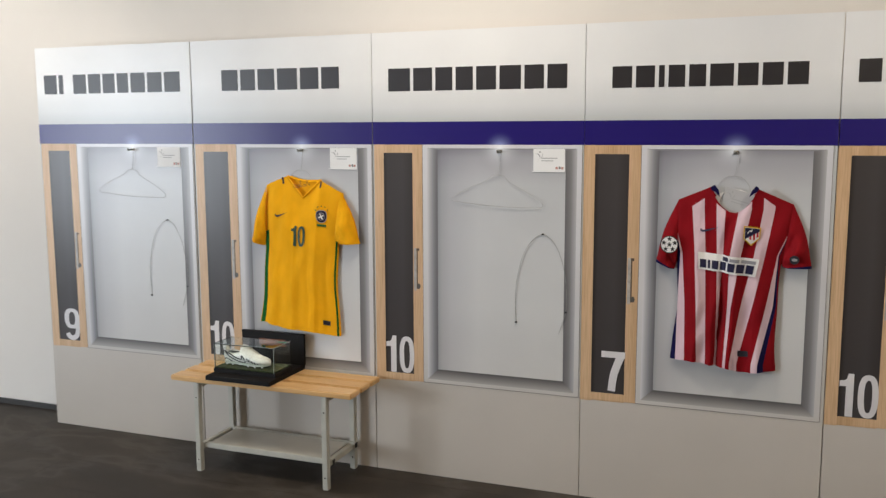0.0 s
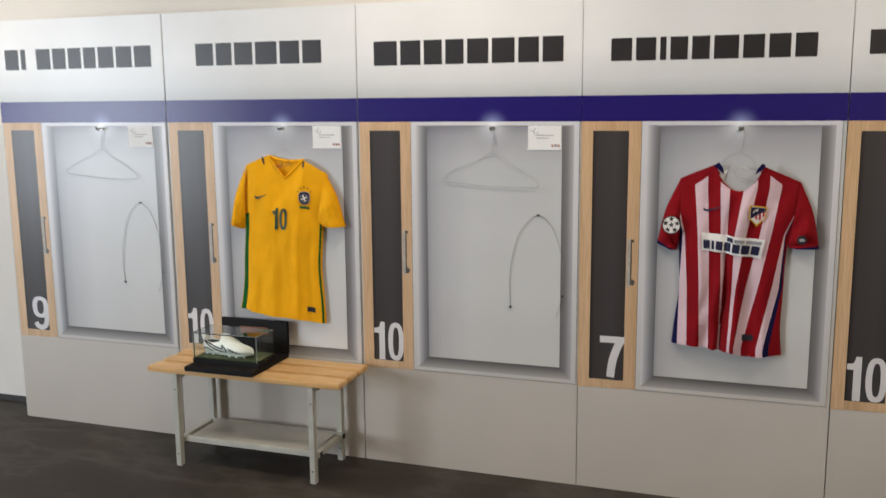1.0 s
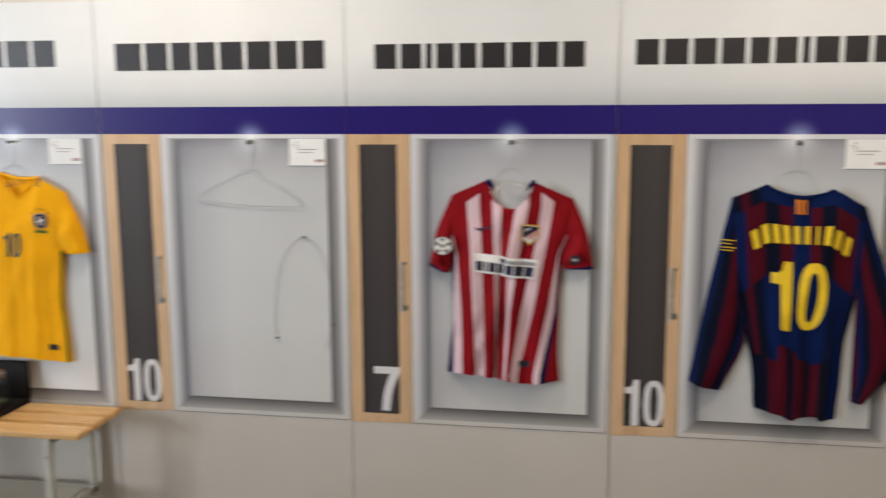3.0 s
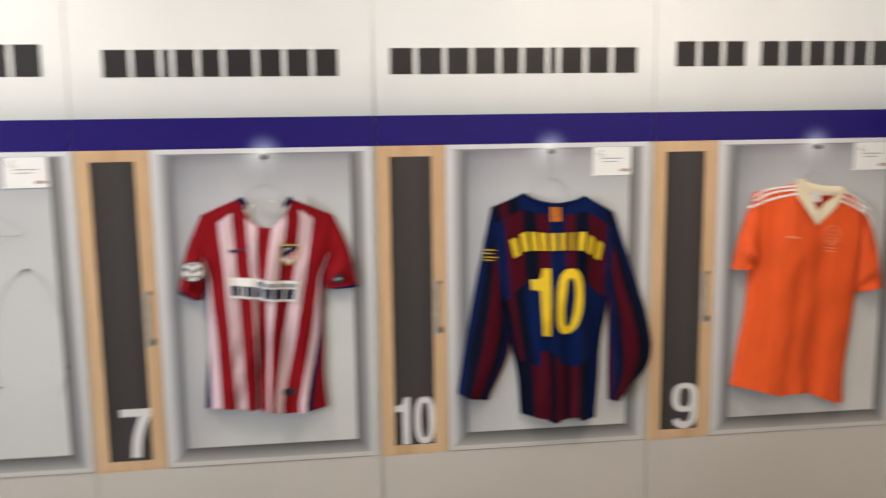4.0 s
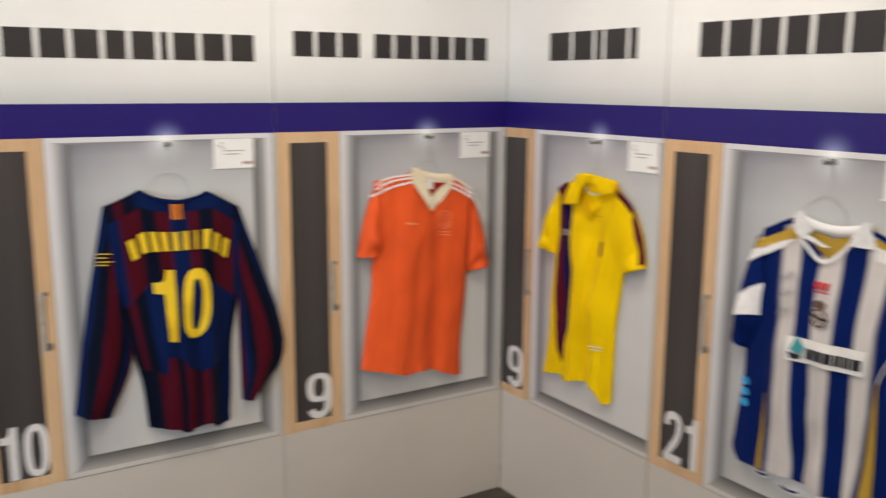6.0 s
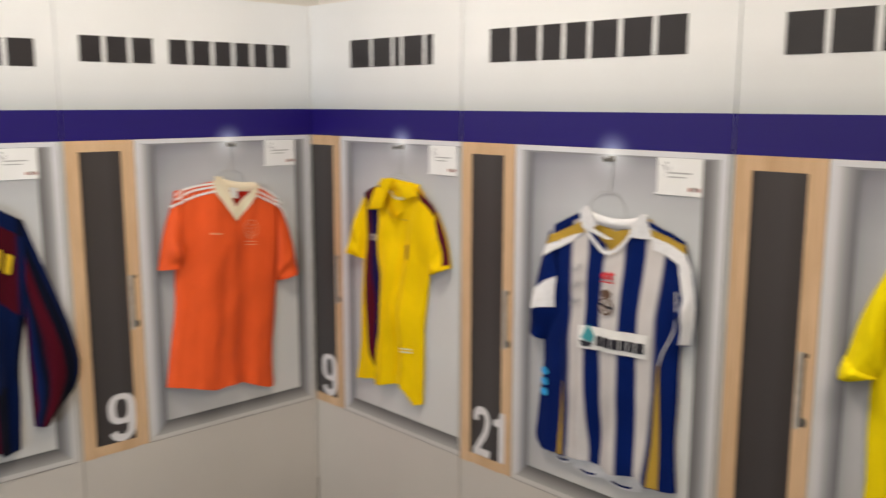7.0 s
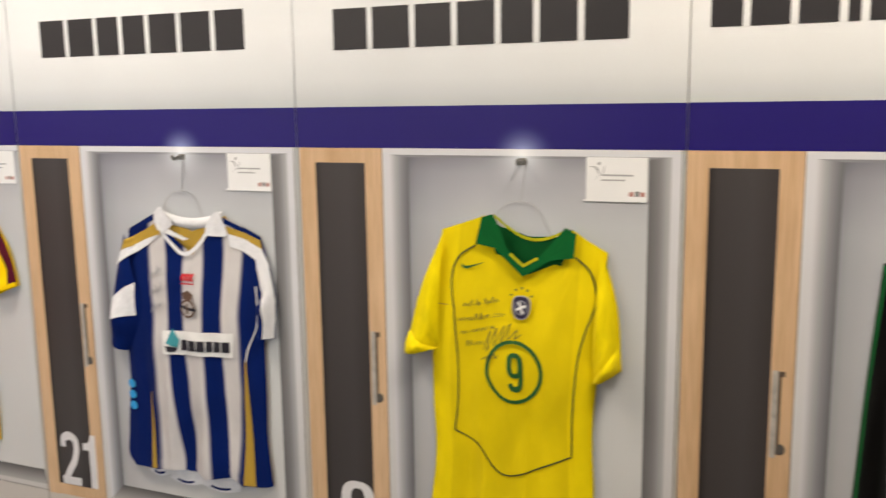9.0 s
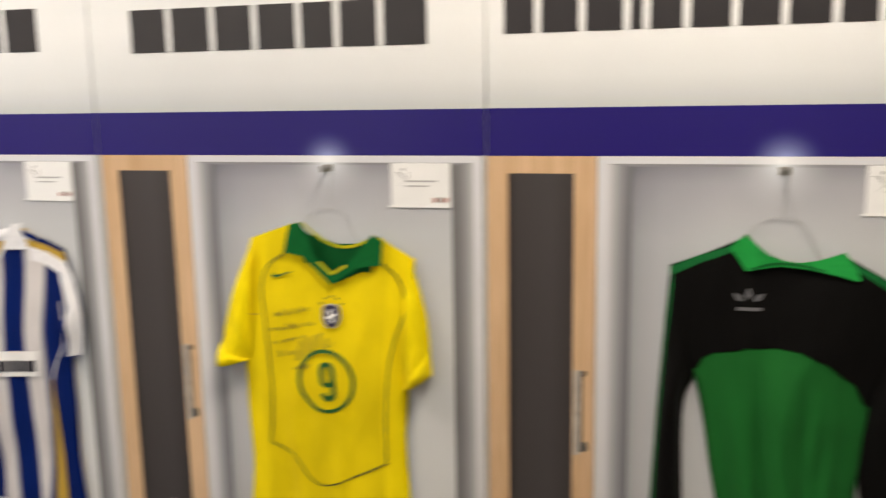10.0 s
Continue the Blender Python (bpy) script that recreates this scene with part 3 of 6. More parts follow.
class Jersey:
    """A jersey on a hanger. Its cut, in the board's metres (x, z), each for the wearer's side at the picture's left, then the other:
    neck, shoulder, pit, hem; cuffs as outer and inner point, with an elbow between for long sleeves."""

    def __init__(self, site, label, neck, shoulder, pit, hem, cuff_l, cuff_r, dip=0.09, vee=False, elbow_l=None, elbow_r=None, bulge=0.038, seed=1, sag=0.012, folds=1.0, pleat=0.0, name="jersey", edge=((0, 0), (1, 0)), drapes=(), root_l=None, root_r=None):
        self.ob = thing(name, label, "jersey", site, "jerseys on the boards")
        v = lambda a: Vector((a[0], a[1]))
        self.nl, self.nr = v(neck[:2]), v(neck[2:])
        self.sl, self.sr = v(shoulder[:2]), v(shoulder[2:])
        self.pl, self.pr = v(pit[:2]), v(pit[2:])
        self.hl, self.hr = v(hem[:2]), v(hem[2:])
        self.cuffs = [(v(cuff_l[:2]), v(cuff_l[2:])), (v(cuff_r[:2]), v(cuff_r[2:]))]
        self.elbows = [e and (v(e[:2]), v(e[2:])) for e in (elbow_l, elbow_r)]
        self.dip, self.vee, self.bulge, self.seed, self.sag, self.folds = dip, vee, bulge, seed, sag, folds
        self.tp, self.pleat, self.drapes = 0.36, pleat, drapes
        self.edge, self.planes, self.samples, self.roots = list(zip(*edge)), {}, {}, [r and (v(r[:2]), v(r[2:])) for r in (root_l, root_r)]
        span = self.sr.x - self.sl.x
        self.s1, self.s2 = (self.nl.x - self.sl.x) / span, (self.nr.x - self.sl.x) / span

    def side(self, t, right):
        a, b, c = (self.sr, self.pr, self.hr) if right else (self.sl, self.pl, self.hl)
        if t < self.tp:
            return a.lerp(b, t / self.tp)
        q = (t - self.tp) / (1 - self.tp)
        p = b.lerp(c, q)
        wave = 0.010 * math.sin(math.pi * q) + 0.004 * math.sin(7 * q + self.seed + 3 * right) * math.sin(math.pi * q)
        p.x += -wave if right else wave
        return p

    def flat(self, s, t, dip):
        """The cloth's place on the board, without its depth."""
        if s < self.s1:
            top = self.sl.lerp(self.nl, s / self.s1)
        elif s > self.s2:
            top = self.nr.lerp(self.sr, (s - self.s2) / (1 - self.s2))
        else:
            top = self.nl.lerp(self.nr, (s - self.s1) / (self.s2 - self.s1))
        low = self.hl.lerp(self.hr, s) + Vector((0, -self.sag * math.sin(math.pi * s) + 0.004 * math.sin(9 * s + self.seed) + float(np.interp(s, *self.edge))))
        p = top * (1 - t) + low * t + self.side(t, 0) * (1 - s) + self.side(t, 1) * s
        p -= self.sl * (1 - s) * (1 - t) + self.sr * s * (1 - t) + self.hl * (1 - s) * t + self.hr * s * t
        if self.s1 < s < self.s2 and dip:
            q = (s - self.s1) / (self.s2 - self.s1)
            if self.vee == "boat":
                curve = 0.72 * min(1.0, q * 9, (1 - q) * 9) + 0.28 * max(0.0, 1 - abs(2 * q - 1) * 1.7)
            else:
                curve = 1 - abs(2 * q - 1) if self.vee else math.sin(math.pi * q) ** 0.7
            p.y -= dip * curve * (1 - t) ** 7
        return p

    def depth(self, s, t):
        rim = 0.013 + 0.009 * math.sin(math.pi * min(1, t / self.tp)) * (t < self.tp)
        w = max(0.0, math.sin(math.pi * min(max(s, 0), 1))) ** 0.55
        k = self.seed
        fold = math.sin(2 * math.pi * (2.6 * s + 0.13 * k) + 1.4 * t) * 0.55 + math.sin(2 * math.pi * (4.9 * s + 0.31 * k) - 2.2 * t) * 0.4
        drape = (1 - abs(math.sin(math.pi * (3.3 * s + 0.27 * k + 0.35 * t * (s - 0.5))))) ** 1.6 - 0.4
        fold = fold * (0.15 + 0.85 * t) * 0.011 + drape * (0.1 + t) * 0.012
        crease = noise.noise(Vector((s * 2.6, t * 3.2, k * 1.7))) * 0.028 + noise.noise(Vector((s * 7, t * 6 + s * 4, k * 2.3))) * 0.014
        pull = 0.010 * math.sin((t * 9 + abs(s - 0.5) * 14 + k)) * math.exp(-3.2 * t)
        fold -= self.pleat * t * math.exp(-(((s - 0.47 + 0.03 * t) / 0.035) ** 2))
        for at, foot, high, broad, begin in self.drapes:
            fold += high * min(max((t - begin) / 0.25, 0.0), 1.0) * math.exp(-(((s - at - (foot - at) * t) / broad) ** 2))
        return rim * (1 - w) + (0.020 + self.bulge * (0.45 + 0.55 * min(1, t * 2.2)) + (fold + crease + pull) * self.folds) * w

    def on(self, s, t, off=0.0):
        """A place on the front."""
        p = self.flat(s, t, self.dip)
        return Vector((p.x, -self.depth(s, t) - off, p.y))

    def across(self, x, z):
        """The cloth's own s, t at x, z of the board."""
        s, t = 0.5, 0.3
        for _ in range(4):
            q = min(max(s, 0.0), 1.0)
            top, low = self.flat(q, 0, 0).y, self.flat(q, 1, 0).y
            t = min(max((top - z) / (top - low), 0.0), 1.0)
            a, b = self.side(t, 0).x, self.side(t, 1).x
            s = (x - a) / (b - a)
        return s, t

    def lay(self, x, z, off=0.0, over=None):
        """A place on the front at x, z of the board; over: the sleeve (0 or 1) that may lie on top there."""
        s, t = self.across(x, z)
        y = -self.depth(min(max(s, 0.03), 0.97), t)
        if over is not None:
            if over not in self.samples:
                self.samples[over] = np.array([self.sleeve_at(over, a / 40, b / 24) for a in range(41) for b in range(25)])
            spots = self.samples[over]
            far = np.hypot(spots[:, 0] - x, spots[:, 2] - z)
            near = np.argsort(far)[:5]
            if far[near[0]] < 0.012:
                weight = 1 / (far[near] + 0.002)
                high = float((spots[near, 1] * weight).sum() / weight.sum())
                y = min(y, high) if 0 < s < 1 else high
        return Vector((x, y - off, z))

    def strip(self, name, upper, lower, mat, label="", off=0.003, parent=None, n=6, straight=True, across=5, over=None):
        """A piece of cloth or print between two lines of the board (x, z) with as many points each."""
        both = [[Vector((*p, 0)) for p in line] for line in (upper, lower)]
        if not straight:
            both = [bow(line, 6) for line in both]
        steps = n * (len(upper) - 1)

        def place(a, b):
            p = line_at(both[0], a).lerp(line_at(both[1], a), b)
            return self.lay(p.x, p.y, off, over)

        return part(name, self.grid(place, steps, across), mat, parent or self.ob, label, smooth=True)

    def poly(self, name, points, mat, label="", off=0.005, parent=None):
        """A small flat print: outline (x, z) on the board."""
        if parent and parent.name in self.planes:
            plane = self.planes[parent.name]
        else:
            mx, mz = np.mean(points, axis=0)
            spots = [self.lay(mx + (x - mx) * k, mz + (z - mz) * k) for x, z in points for k in (1.0, 0.6, 0.25)]
            rows = np.array([(1.0, q.x, q.z) for q in spots])
            plane = np.linalg.lstsq(rows, np.array([q.y for q in spots]), rcond=None)[0]
            plane[0] += min(q.y - float(r @ plane) for q, r in zip(spots, rows))
        bm = bmesh.new()
        bm.faces.new([bm.verts.new((x, plane[0] + plane[1] * x + plane[2] * z - off, z)) for x, z in points])
        bmesh.ops.triangulate(bm, faces=bm.faces)
        ob = part(name, bm, mat, parent or self.ob, label)
        self.planes[ob.name] = plane
        return ob

    def trace(self, name, points, width, mat, label="", off=0.003, steps=8, straight=False, parent=None, over=None):
        """A thin line along points (x, z) of the board."""
        pts = [Vector((*p, 0)) for p in points]
        run = [line_at(pts, i / (steps * (len(pts) - 1))) for i in range(steps * (len(pts) - 1) + 1)] if straight else bow(pts, steps)
        bm = bmesh.new()
        last = None
        for i, p in enumerate(run):
            d = (run[min(i + 1, len(run) - 1)] - run[max(i - 1, 0)]).normalized()
            side = Vector((-d.y, d.x, 0)) * width / 2
            ends = [(p.x - side.x, p.y - side.y), (p.x + side.x, p.y + side.y)]
            if parent and parent.name in self.planes:
                a, b, c = self.planes[parent.name]
                pair = [bm.verts.new((x, a + b * x + c * z - off, z)) for x, z in ends]
            else:
                pair = [bm.verts.new(self.lay(x, z, off, over)) for x, z in ends]
            if last:
                bm.faces.new((last[0], pair[0], pair[1], last[1]))
            last = pair
        return part(name, bm, mat, parent or self.ob, label, smooth=True)

    def inlay(self, corners, spans, v0, v1, mat, parent, off=0.006, name="letter_bar"):
        """Plain bars on a panel: corners as (x, z) from its top left on clockwise; spans across it (0 to 1), v from its top down."""
        tl, tr, br, bl = [Vector(c) for c in corners]
        at = lambda u, v: tuple(tl.lerp(tr, u).lerp(bl.lerp(br, u), v))
        for u0, u1 in spans:
            self.strip(name, [at(u0, v0), at(u1, v0)], [at(u0, v1), at(u1, v1)], mat, "", off, parent, 4)

    def grid(self, place, ns, nt, s0=0.0, s1=1.0, t0=0.0, t1=1.0):
        bm = bmesh.new()
        uv = bm.loops.layers.uv.new("UVMap")
        at = {}
        for i in range(ns + 1):
            for j in range(nt + 1):
                s, t = s0 + (s1 - s0) * i / ns, t0 + (t1 - t0) * j / nt
                at[i, j] = bm.verts.new(place(s, t)), (s, t)
        for i in range(ns):
            for j in range(nt):
                four = [at[i, j], at[i, j + 1], at[i + 1, j + 1], at[i + 1, j]]
                f = bm.faces.new([a[0] for a in four])
                for loop, a in zip(f.loops, four):
                    loop[uv].uv = a[1]
        return bm

    def body(self, front, back=None, back_dip=0.015, run=None):
        """run: heights, and at each height the stripes' edges across the board; the cloth's stripes then follow them."""
        bm = self.grid(self.on, 150 if run else 90, 72)
        if run:
            uv = bm.loops.layers.uv.active
            heights, rows = run
            columns = np.array(rows).T
            steps = np.arange(len(rows[0])) / (len(rows[0]) - 1)
            for f in bm.faces:
                for loop in f.loops:
                    x, _, z = loop.vert.co
                    edges = [np.interp(-z, [-h for h in heights], c) for c in columns]
                    loop[uv].uv.x = np.interp(x, edges, steps)
        self.front = part("front", bm, front, self.ob, smooth=True)
        hem = self.grid(lambda s, t: self.on(s, t, 0.0022), 90, 3, 0.0, 1.0, 0.958, 1.003)
        uv = hem.loops.layers.uv.active
        if run:
            for f in hem.faces:
                for loop in f.loops:
                    loop[uv].uv.x = np.interp(loop.vert.co.x, rows[-1], steps)
        part("hem", hem, front, self.ob, smooth=True)

        def rear(s, t):
            p = self.flat(s, t, back_dip)
            return Vector((p.x, -0.011 - 0.004 * math.sin(math.pi * s), p.y + (0.004 if self.s1 < s < self.s2 else -0.008 * (1 - t))))

        part("back", self.grid(rear, 24, 24), back or front, self.ob, smooth=True)
        return self

    def sleeve_at(self, right, a, b, off=0.0, layer=0):
        outer, inner = self.cuffs[right]
        elbow = self.elbows[right]
        root_top, root_low = self.roots[right] or ((self.sr, self.pr) if right else (self.sl, self.pl))
        if elbow:
            up = bow([(*root_top, 0), (*elbow[0], 0), (*outer, 0)], 6)
            low = bow([(*root_low, 0), (*elbow[1], 0), (*inner, 0)], 6)
            p = line_at(up, a).lerp(line_at(low, a), b)
        else:
            mid = root_top.lerp(outer, 0.5) + Vector(((0.012 if right else -0.012), 0.006))
            up = bow([(*root_top, 0), (*mid, 0), (*outer, 0)], 6)
            p = line_at(up, a).lerp(line_at([Vector((*root_low, 0)), Vector((*inner, 0))], a), b)
        k = self.seed + 7 * right
        round_ = math.sin(math.pi * b)
        if self.roots[right] and not layer:
            off += 0.016 * (1 - a) + 0.004
        if layer:
            y = -0.010 - 0.003 * round_
        else:
            y = -0.013 - (0.009 + 0.030 * math.sin(min(1.0, a * 1.6) * math.pi / 2)) * max(0.0, round_) ** 0.8
            y -= (noise.noise(Vector((a * 3, b * 2.4, k * 1.3))) * 0.022 + math.sin(11 * a + 4 * b + k) * 0.006) * round_ * min(1, a * 4) * self.folds
        return Vector((p.x, y - off, p.y))

    def sleeves(self, mat_l, mat_r=None, cuff=None):
        for right, mat in ((0, mat_l), (1, mat_r or mat_l)):
            bm = self.grid(lambda b, a: self.sleeve_at(right, a, b), 20, 22)
            uv = bm.loops.layers.uv.active
            rear = self.grid(lambda b, a: self.sleeve_at(right, a, b, layer=1), 8, 10)
            me = bpy.data.meshes.new("rear")
            rear.to_mesh(me)
            bm.from_mesh(me)
            rear.free()
            bpy.data.meshes.remove(me)
            sleeve = part("sleeve", bm, mat, self.ob, smooth=True)
            if not cuff:
                part("cuff", self.grid(lambda b, a: self.sleeve_at(right, a, b, 0.0022), 20, 3, 0.0, 1.0, 0.93 if not self.elbows[right] else 0.965, 1.004), mat, sleeve, smooth=True)
            else:
                part("cuff", self.grid(lambda b, a: self.sleeve_at(right, a, b, 0.0016), 16, 3, 0.0, 1.0, cuff[1], 1.004), cuff[0], sleeve, cuff[2], smooth=True)
        return self

    def patch(self, name, s, t, w, h, mat, label="", shape="rect", off=0.0032, lean=0.0, n=6, parent=None):
        """A flat print on the front: centre s, t; size in metres; lean in degrees."""
        wide, high = self.side(t, 1).x - self.side(t, 0).x, self.flat(s, 0, 0).y - self.flat(s, 1, 0).y
        co, si = math.cos(radians(lean)), math.sin(radians(lean))

        def place(x, y):
            return self.on(s + (x * co - y * si) / wide, t - (x * si + y * co) / high, off)

        bm = bmesh.new()
        if isinstance(shape, str) and shape == "rect":
            bm.free()
            bm = self.grid(lambda a, b: place((a - 0.5) * w, (0.5 - b) * h), n, n)
        elif isinstance(shape, bmesh.types.BMesh):
            bm.free()
            bm = shape
            bmesh.ops.subdivide_edges(bm, edges=[e for e in bm.edges if e.calc_length() > 0.12], cuts=3, use_grid_fill=False)
            bmesh.ops.triangulate(bm, faces=bm.faces)
            for v in bm.verts:
                v.co = place((v.co.x - 0.5) * w, (v.co.y - 0.5) * h) - Vector((0, v.co.z, 0))
        else:
            ring = shape(28)
            mid = bm.verts.new(place(0, 0))
            rings = [[bm.verts.new(place(x * w / 2 * k / 4, y * h / 2 * k / 4)) for x, y in ring] for k in (1, 2, 3, 4)]
            for i in range(len(ring)):
                j = (i + 1) % len(ring)
                bm.faces.new((mid, rings[0][i], rings[0][j]))
                for a, b in zip(rings, rings[1:]):
                    bm.faces.new((a[i], b[i], b[j], a[j]))
        return part(name, bm, mat, parent or self.ob, label, smooth=True)

    def shoulder_strip(self, name, right, a0, a1, b, width, mat, label=""):
        """A strip that runs down a sleeve at b (0: upper edge)."""
        bm = self.grid(lambda x, a: self.sleeve_at(right, a, b + (x - 0.5) * width, 0.002), 3 if width < 0.6 else 16, 16, 0, 1, a0, a1)
        return part(name, bm, mat, self.ob, label, smooth=True)

    def sleeve_badge(self, name, right, a, b, size, mat, label, shape, off=0.007):
        outer, inner = self.cuffs[right]
        bm = bmesh.new()
        c = self.sleeve_at(right, a, b)
        ring = shape(20)
        verts = [bm.verts.new((c.x + x * size / 2, self.sleeve_at(right, a, b).y - off, c.z + y * size / 2)) for x, y in ring]
        bm.faces.new(verts)
        return part(name, bm, mat, self.ob, label)

    def rib(self, name, width, mat, label="", rear=True):
        """The knitted band of the neckline, from neck point to neck point, and round the back."""
        def place(q, w):
            s = self.s1 + (self.s2 - self.s1) * q
            p = self.on(min(max(s, self.s1 + 0.002), self.s2 - 0.002), 0.0, 0.003)
            mid = Vector(((self.nl.x + self.nr.x) / 2, p.y, (self.nl.y + self.nr.y) / 2 + 0.03))
            way = (p - mid)
            way.y = 0
            way.normalize()
            return p + way * (w - 0.5) * width + Vector((0, -0.003 * math.sin(math.pi * w), 0))

        part(name, self.grid(place, 28, 4), mat, self.ob, label, smooth=True)
        if not rear:
            return self
        back = self.grid(lambda q, w: Vector((self.nl.x + (self.nr.x - self.nl.x) * q, -0.016 - 0.004 * w, self.nl.y + (self.nr.y - self.nl.y) * q - 0.012 * math.sin(math.pi * q) + (0.5 - w) * width * 0.9)), 16, 3)
        part(name, back, mat, self.ob, label, smooth=True)
        return self

    def flap(self, name, four, mat, label="", y=-0.05, curl=0.006):
        """A collar's flap: four corners (x, z)."""
        a, b, c, d = [Vector((p[0], 0, p[1])) for p in four]
        bm = self.grid(lambda s, t: (a * (1 - s) + b * s) * (1 - t) + (d * (1 - s) + c * s) * t + Vector((0, y - curl * math.sin(math.pi * t) - 0.004 * t, 0)), 10, 8)
        ob = part(name, bm, mat, self.ob, label, smooth=True)
        ob.modifiers.new("thick", "SOLIDIFY").thickness = 0.003
        return ob


def disc(n):
    return [(math.cos(i * math.tau / n), math.sin(i * math.tau / n)) for i in range(n)]


def shield(n):
    """A shield's outline: a softly squared top, a rounded pointed foot."""
    out = []
    for i in range(n):
        c, d = math.cos(i * math.tau / n), math.sin(i * math.tau / n)
        out.append((math.copysign(abs(c) ** 0.7, c), d ** 0.6) if d >= 0 else (math.copysign(abs(c) ** 0.8, c), -abs(d) ** 1.2))
    return out


def tint(name, *rgb, rough=0.55):
    return plain(name, srgb(*rgb), rough, vary=0.08, scale=20)


GOLD, RED, WHITE, NAVY = srgb(255, 182, 22), srgb(138, 16, 26), srgb(222, 194, 202), srgb(24, 21, 68)
BLUE, CLARET, ROYAL, LEMON = srgb(2, 24, 72), srgb(74, 6, 25), srgb(0, 27, 92), srgb(247, 207, 0)
SNOW = srgb(212, 207, 206)
DEEP, CREAM, ORANGE, GREEN = srgb(2, 10, 32), srgb(245, 232, 205), srgb(238, 95, 46), srgb(30, 140, 62)
INK_GREEN, INK_DARK, INK_WHITE, INK_YELLOW = tint("green_print", 30, 92, 36), tint("dark_print", 28, 26, 38), tint("white_print", 236, 234, 232), tint("yellow_print", 232, 196, 32)
INK_RED, INK_CYAN, INK_GOLD = tint("red_print", 200, 40, 50), tint("cyan_print", 40, 160, 225), tint("gold_print", 190, 150, 50)
INK_PALE, INK_BROWN, INK_GREY, INK_ORANGE = tint("pale_print", 232, 150, 112), tint("brown_print", 120, 50, 20), tint("grey_print", 150, 150, 156), tint("orange_print", 226, 130, 30)
INK_INDIGO = tint("indigo_print", 30, 24, 56)
INK_DIM = tint("dim_grey_print", 104, 104, 108)
INK_BRONZE, INK_SILVER = tint("bronze_print", 96, 72, 58), tint("silver_print", 176, 168, 164)
INK_DEEP = tint("deep_green_print", 14, 58, 36)
INK_TEAL, INK_NIGHT = tint("teal_print", 60, 150, 160), tint("night_blue_print", 20, 18, 58)
INK_AMBER = tint("amber_print", 220, 172, 40)
INK_CLARET, INK_CREAM = tint("claret_print", 120, 30, 40), tint("cream_print", 232, 228, 200)


def round_crest(j, x, z, w, h, label):
    """A shield with an edge, an inner disc and a four-armed white mark, under a bow of small stars."""
    def ring(n, a, b):
        return [(x + px * w * a / 2, z + py * h * b / 2) for px, py in shield(n)]

    base = j.poly("crest", ring(24, 1.0, 1.0), INK_SILVER, label, 0.0045)
    j.poly("crest_field", ring(24, 0.88, 0.90), INK_INDIGO, "", 0.0056, base)
    j.poly("crest_disc", [(x + 0.33 * w * px, z + 0.31 * h * py) for px, py in disc(20)], INK_GREY, "", 0.0064, base)
    j.poly("crest_core", [(x + 0.27 * w * px, z + 0.25 * h * py) for px, py in disc(20)], INK_INDIGO, "", 0.0070, base)
    for a in (22, 112):
        c, d = math.cos(radians(a)), math.sin(radians(a))
        j.trace("crest_mark", [(x - 0.26 * w * c, z - 0.24 * h * d), (x + 0.26 * w * c, z + 0.24 * h * d)], w * 0.13, INK_WHITE, "", 0.0074 + a * 2e-6, 3, True, base)
    for i in range(5):
        a = radians(150 - i * 30)
        star_at(j, x + 0.62 * w * math.cos(a), z + 0.20 * h + 0.60 * h * math.sin(a), 0.0045, INK_DEEP)


def star_points(x, z, r):
    return [(x + r * (1 if i % 2 == 0 else 0.42) * math.sin(i * math.pi / 5), z + r * (1 if i % 2 == 0 else 0.42) * math.cos(i * math.pi / 5)) for i in range(10)]


def star_at(j, x, z, r, mat):
    j.poly("star", star_points(x, z, r), mat, "", 0.0045)


def pen_line(j, x0, z0, x1, z1, high, mat, seed, words=3, width=0.0016):
    """A line of small handwriting that cannot be read: a few words of quick strokes."""
    rnd = random.Random(seed)
    cuts = sorted(rnd.uniform(0.15, 0.85) for _ in range(words - 1))
    marks = [0.0] + cuts + [1.0]
    for a, b in zip(marks, marks[1:]):
        b -= 0.08
        count = max(4, int((b - a) * math.hypot(x1 - x0, z1 - z0) / 0.0045))
        pts = []
        for i in range(count + 1):
            q = a + (b - a) * i / count
            tall = high * (1.6 if rnd.random() < 0.2 else rnd.uniform(0.5, 1.0))
            pts.append((x0 + (x1 - x0) * q + rnd.uniform(-0.0012, 0.0012), z0 + (z1 - z0) * q + (tall if i % 2 else -0.3 * tall) * 0.6))
        j.trace("pen_stroke", pts, width, mat, "", 0.0046, 3)


def swoop(j, x, z, w, h, mat, label):
    """A plain sweeping stroke, thick at its bend and thin at its tail."""
    top = [(-0.50, 0.18), (-0.40, -0.12), (-0.22, -0.12), (0.10, 0.10), (0.50, 0.42)]
    low = [(-0.50, 0.14), (-0.50, -0.30), (-0.30, -0.50), (0.05, -0.16), (0.50, 0.38)]
    j.strip("maker_mark", [(x + a * w, z + b * h) for a, b in top], [(x + a * w, z + b * h) for a, b in low], mat, label, 0.0045, None, 4, False, 2)


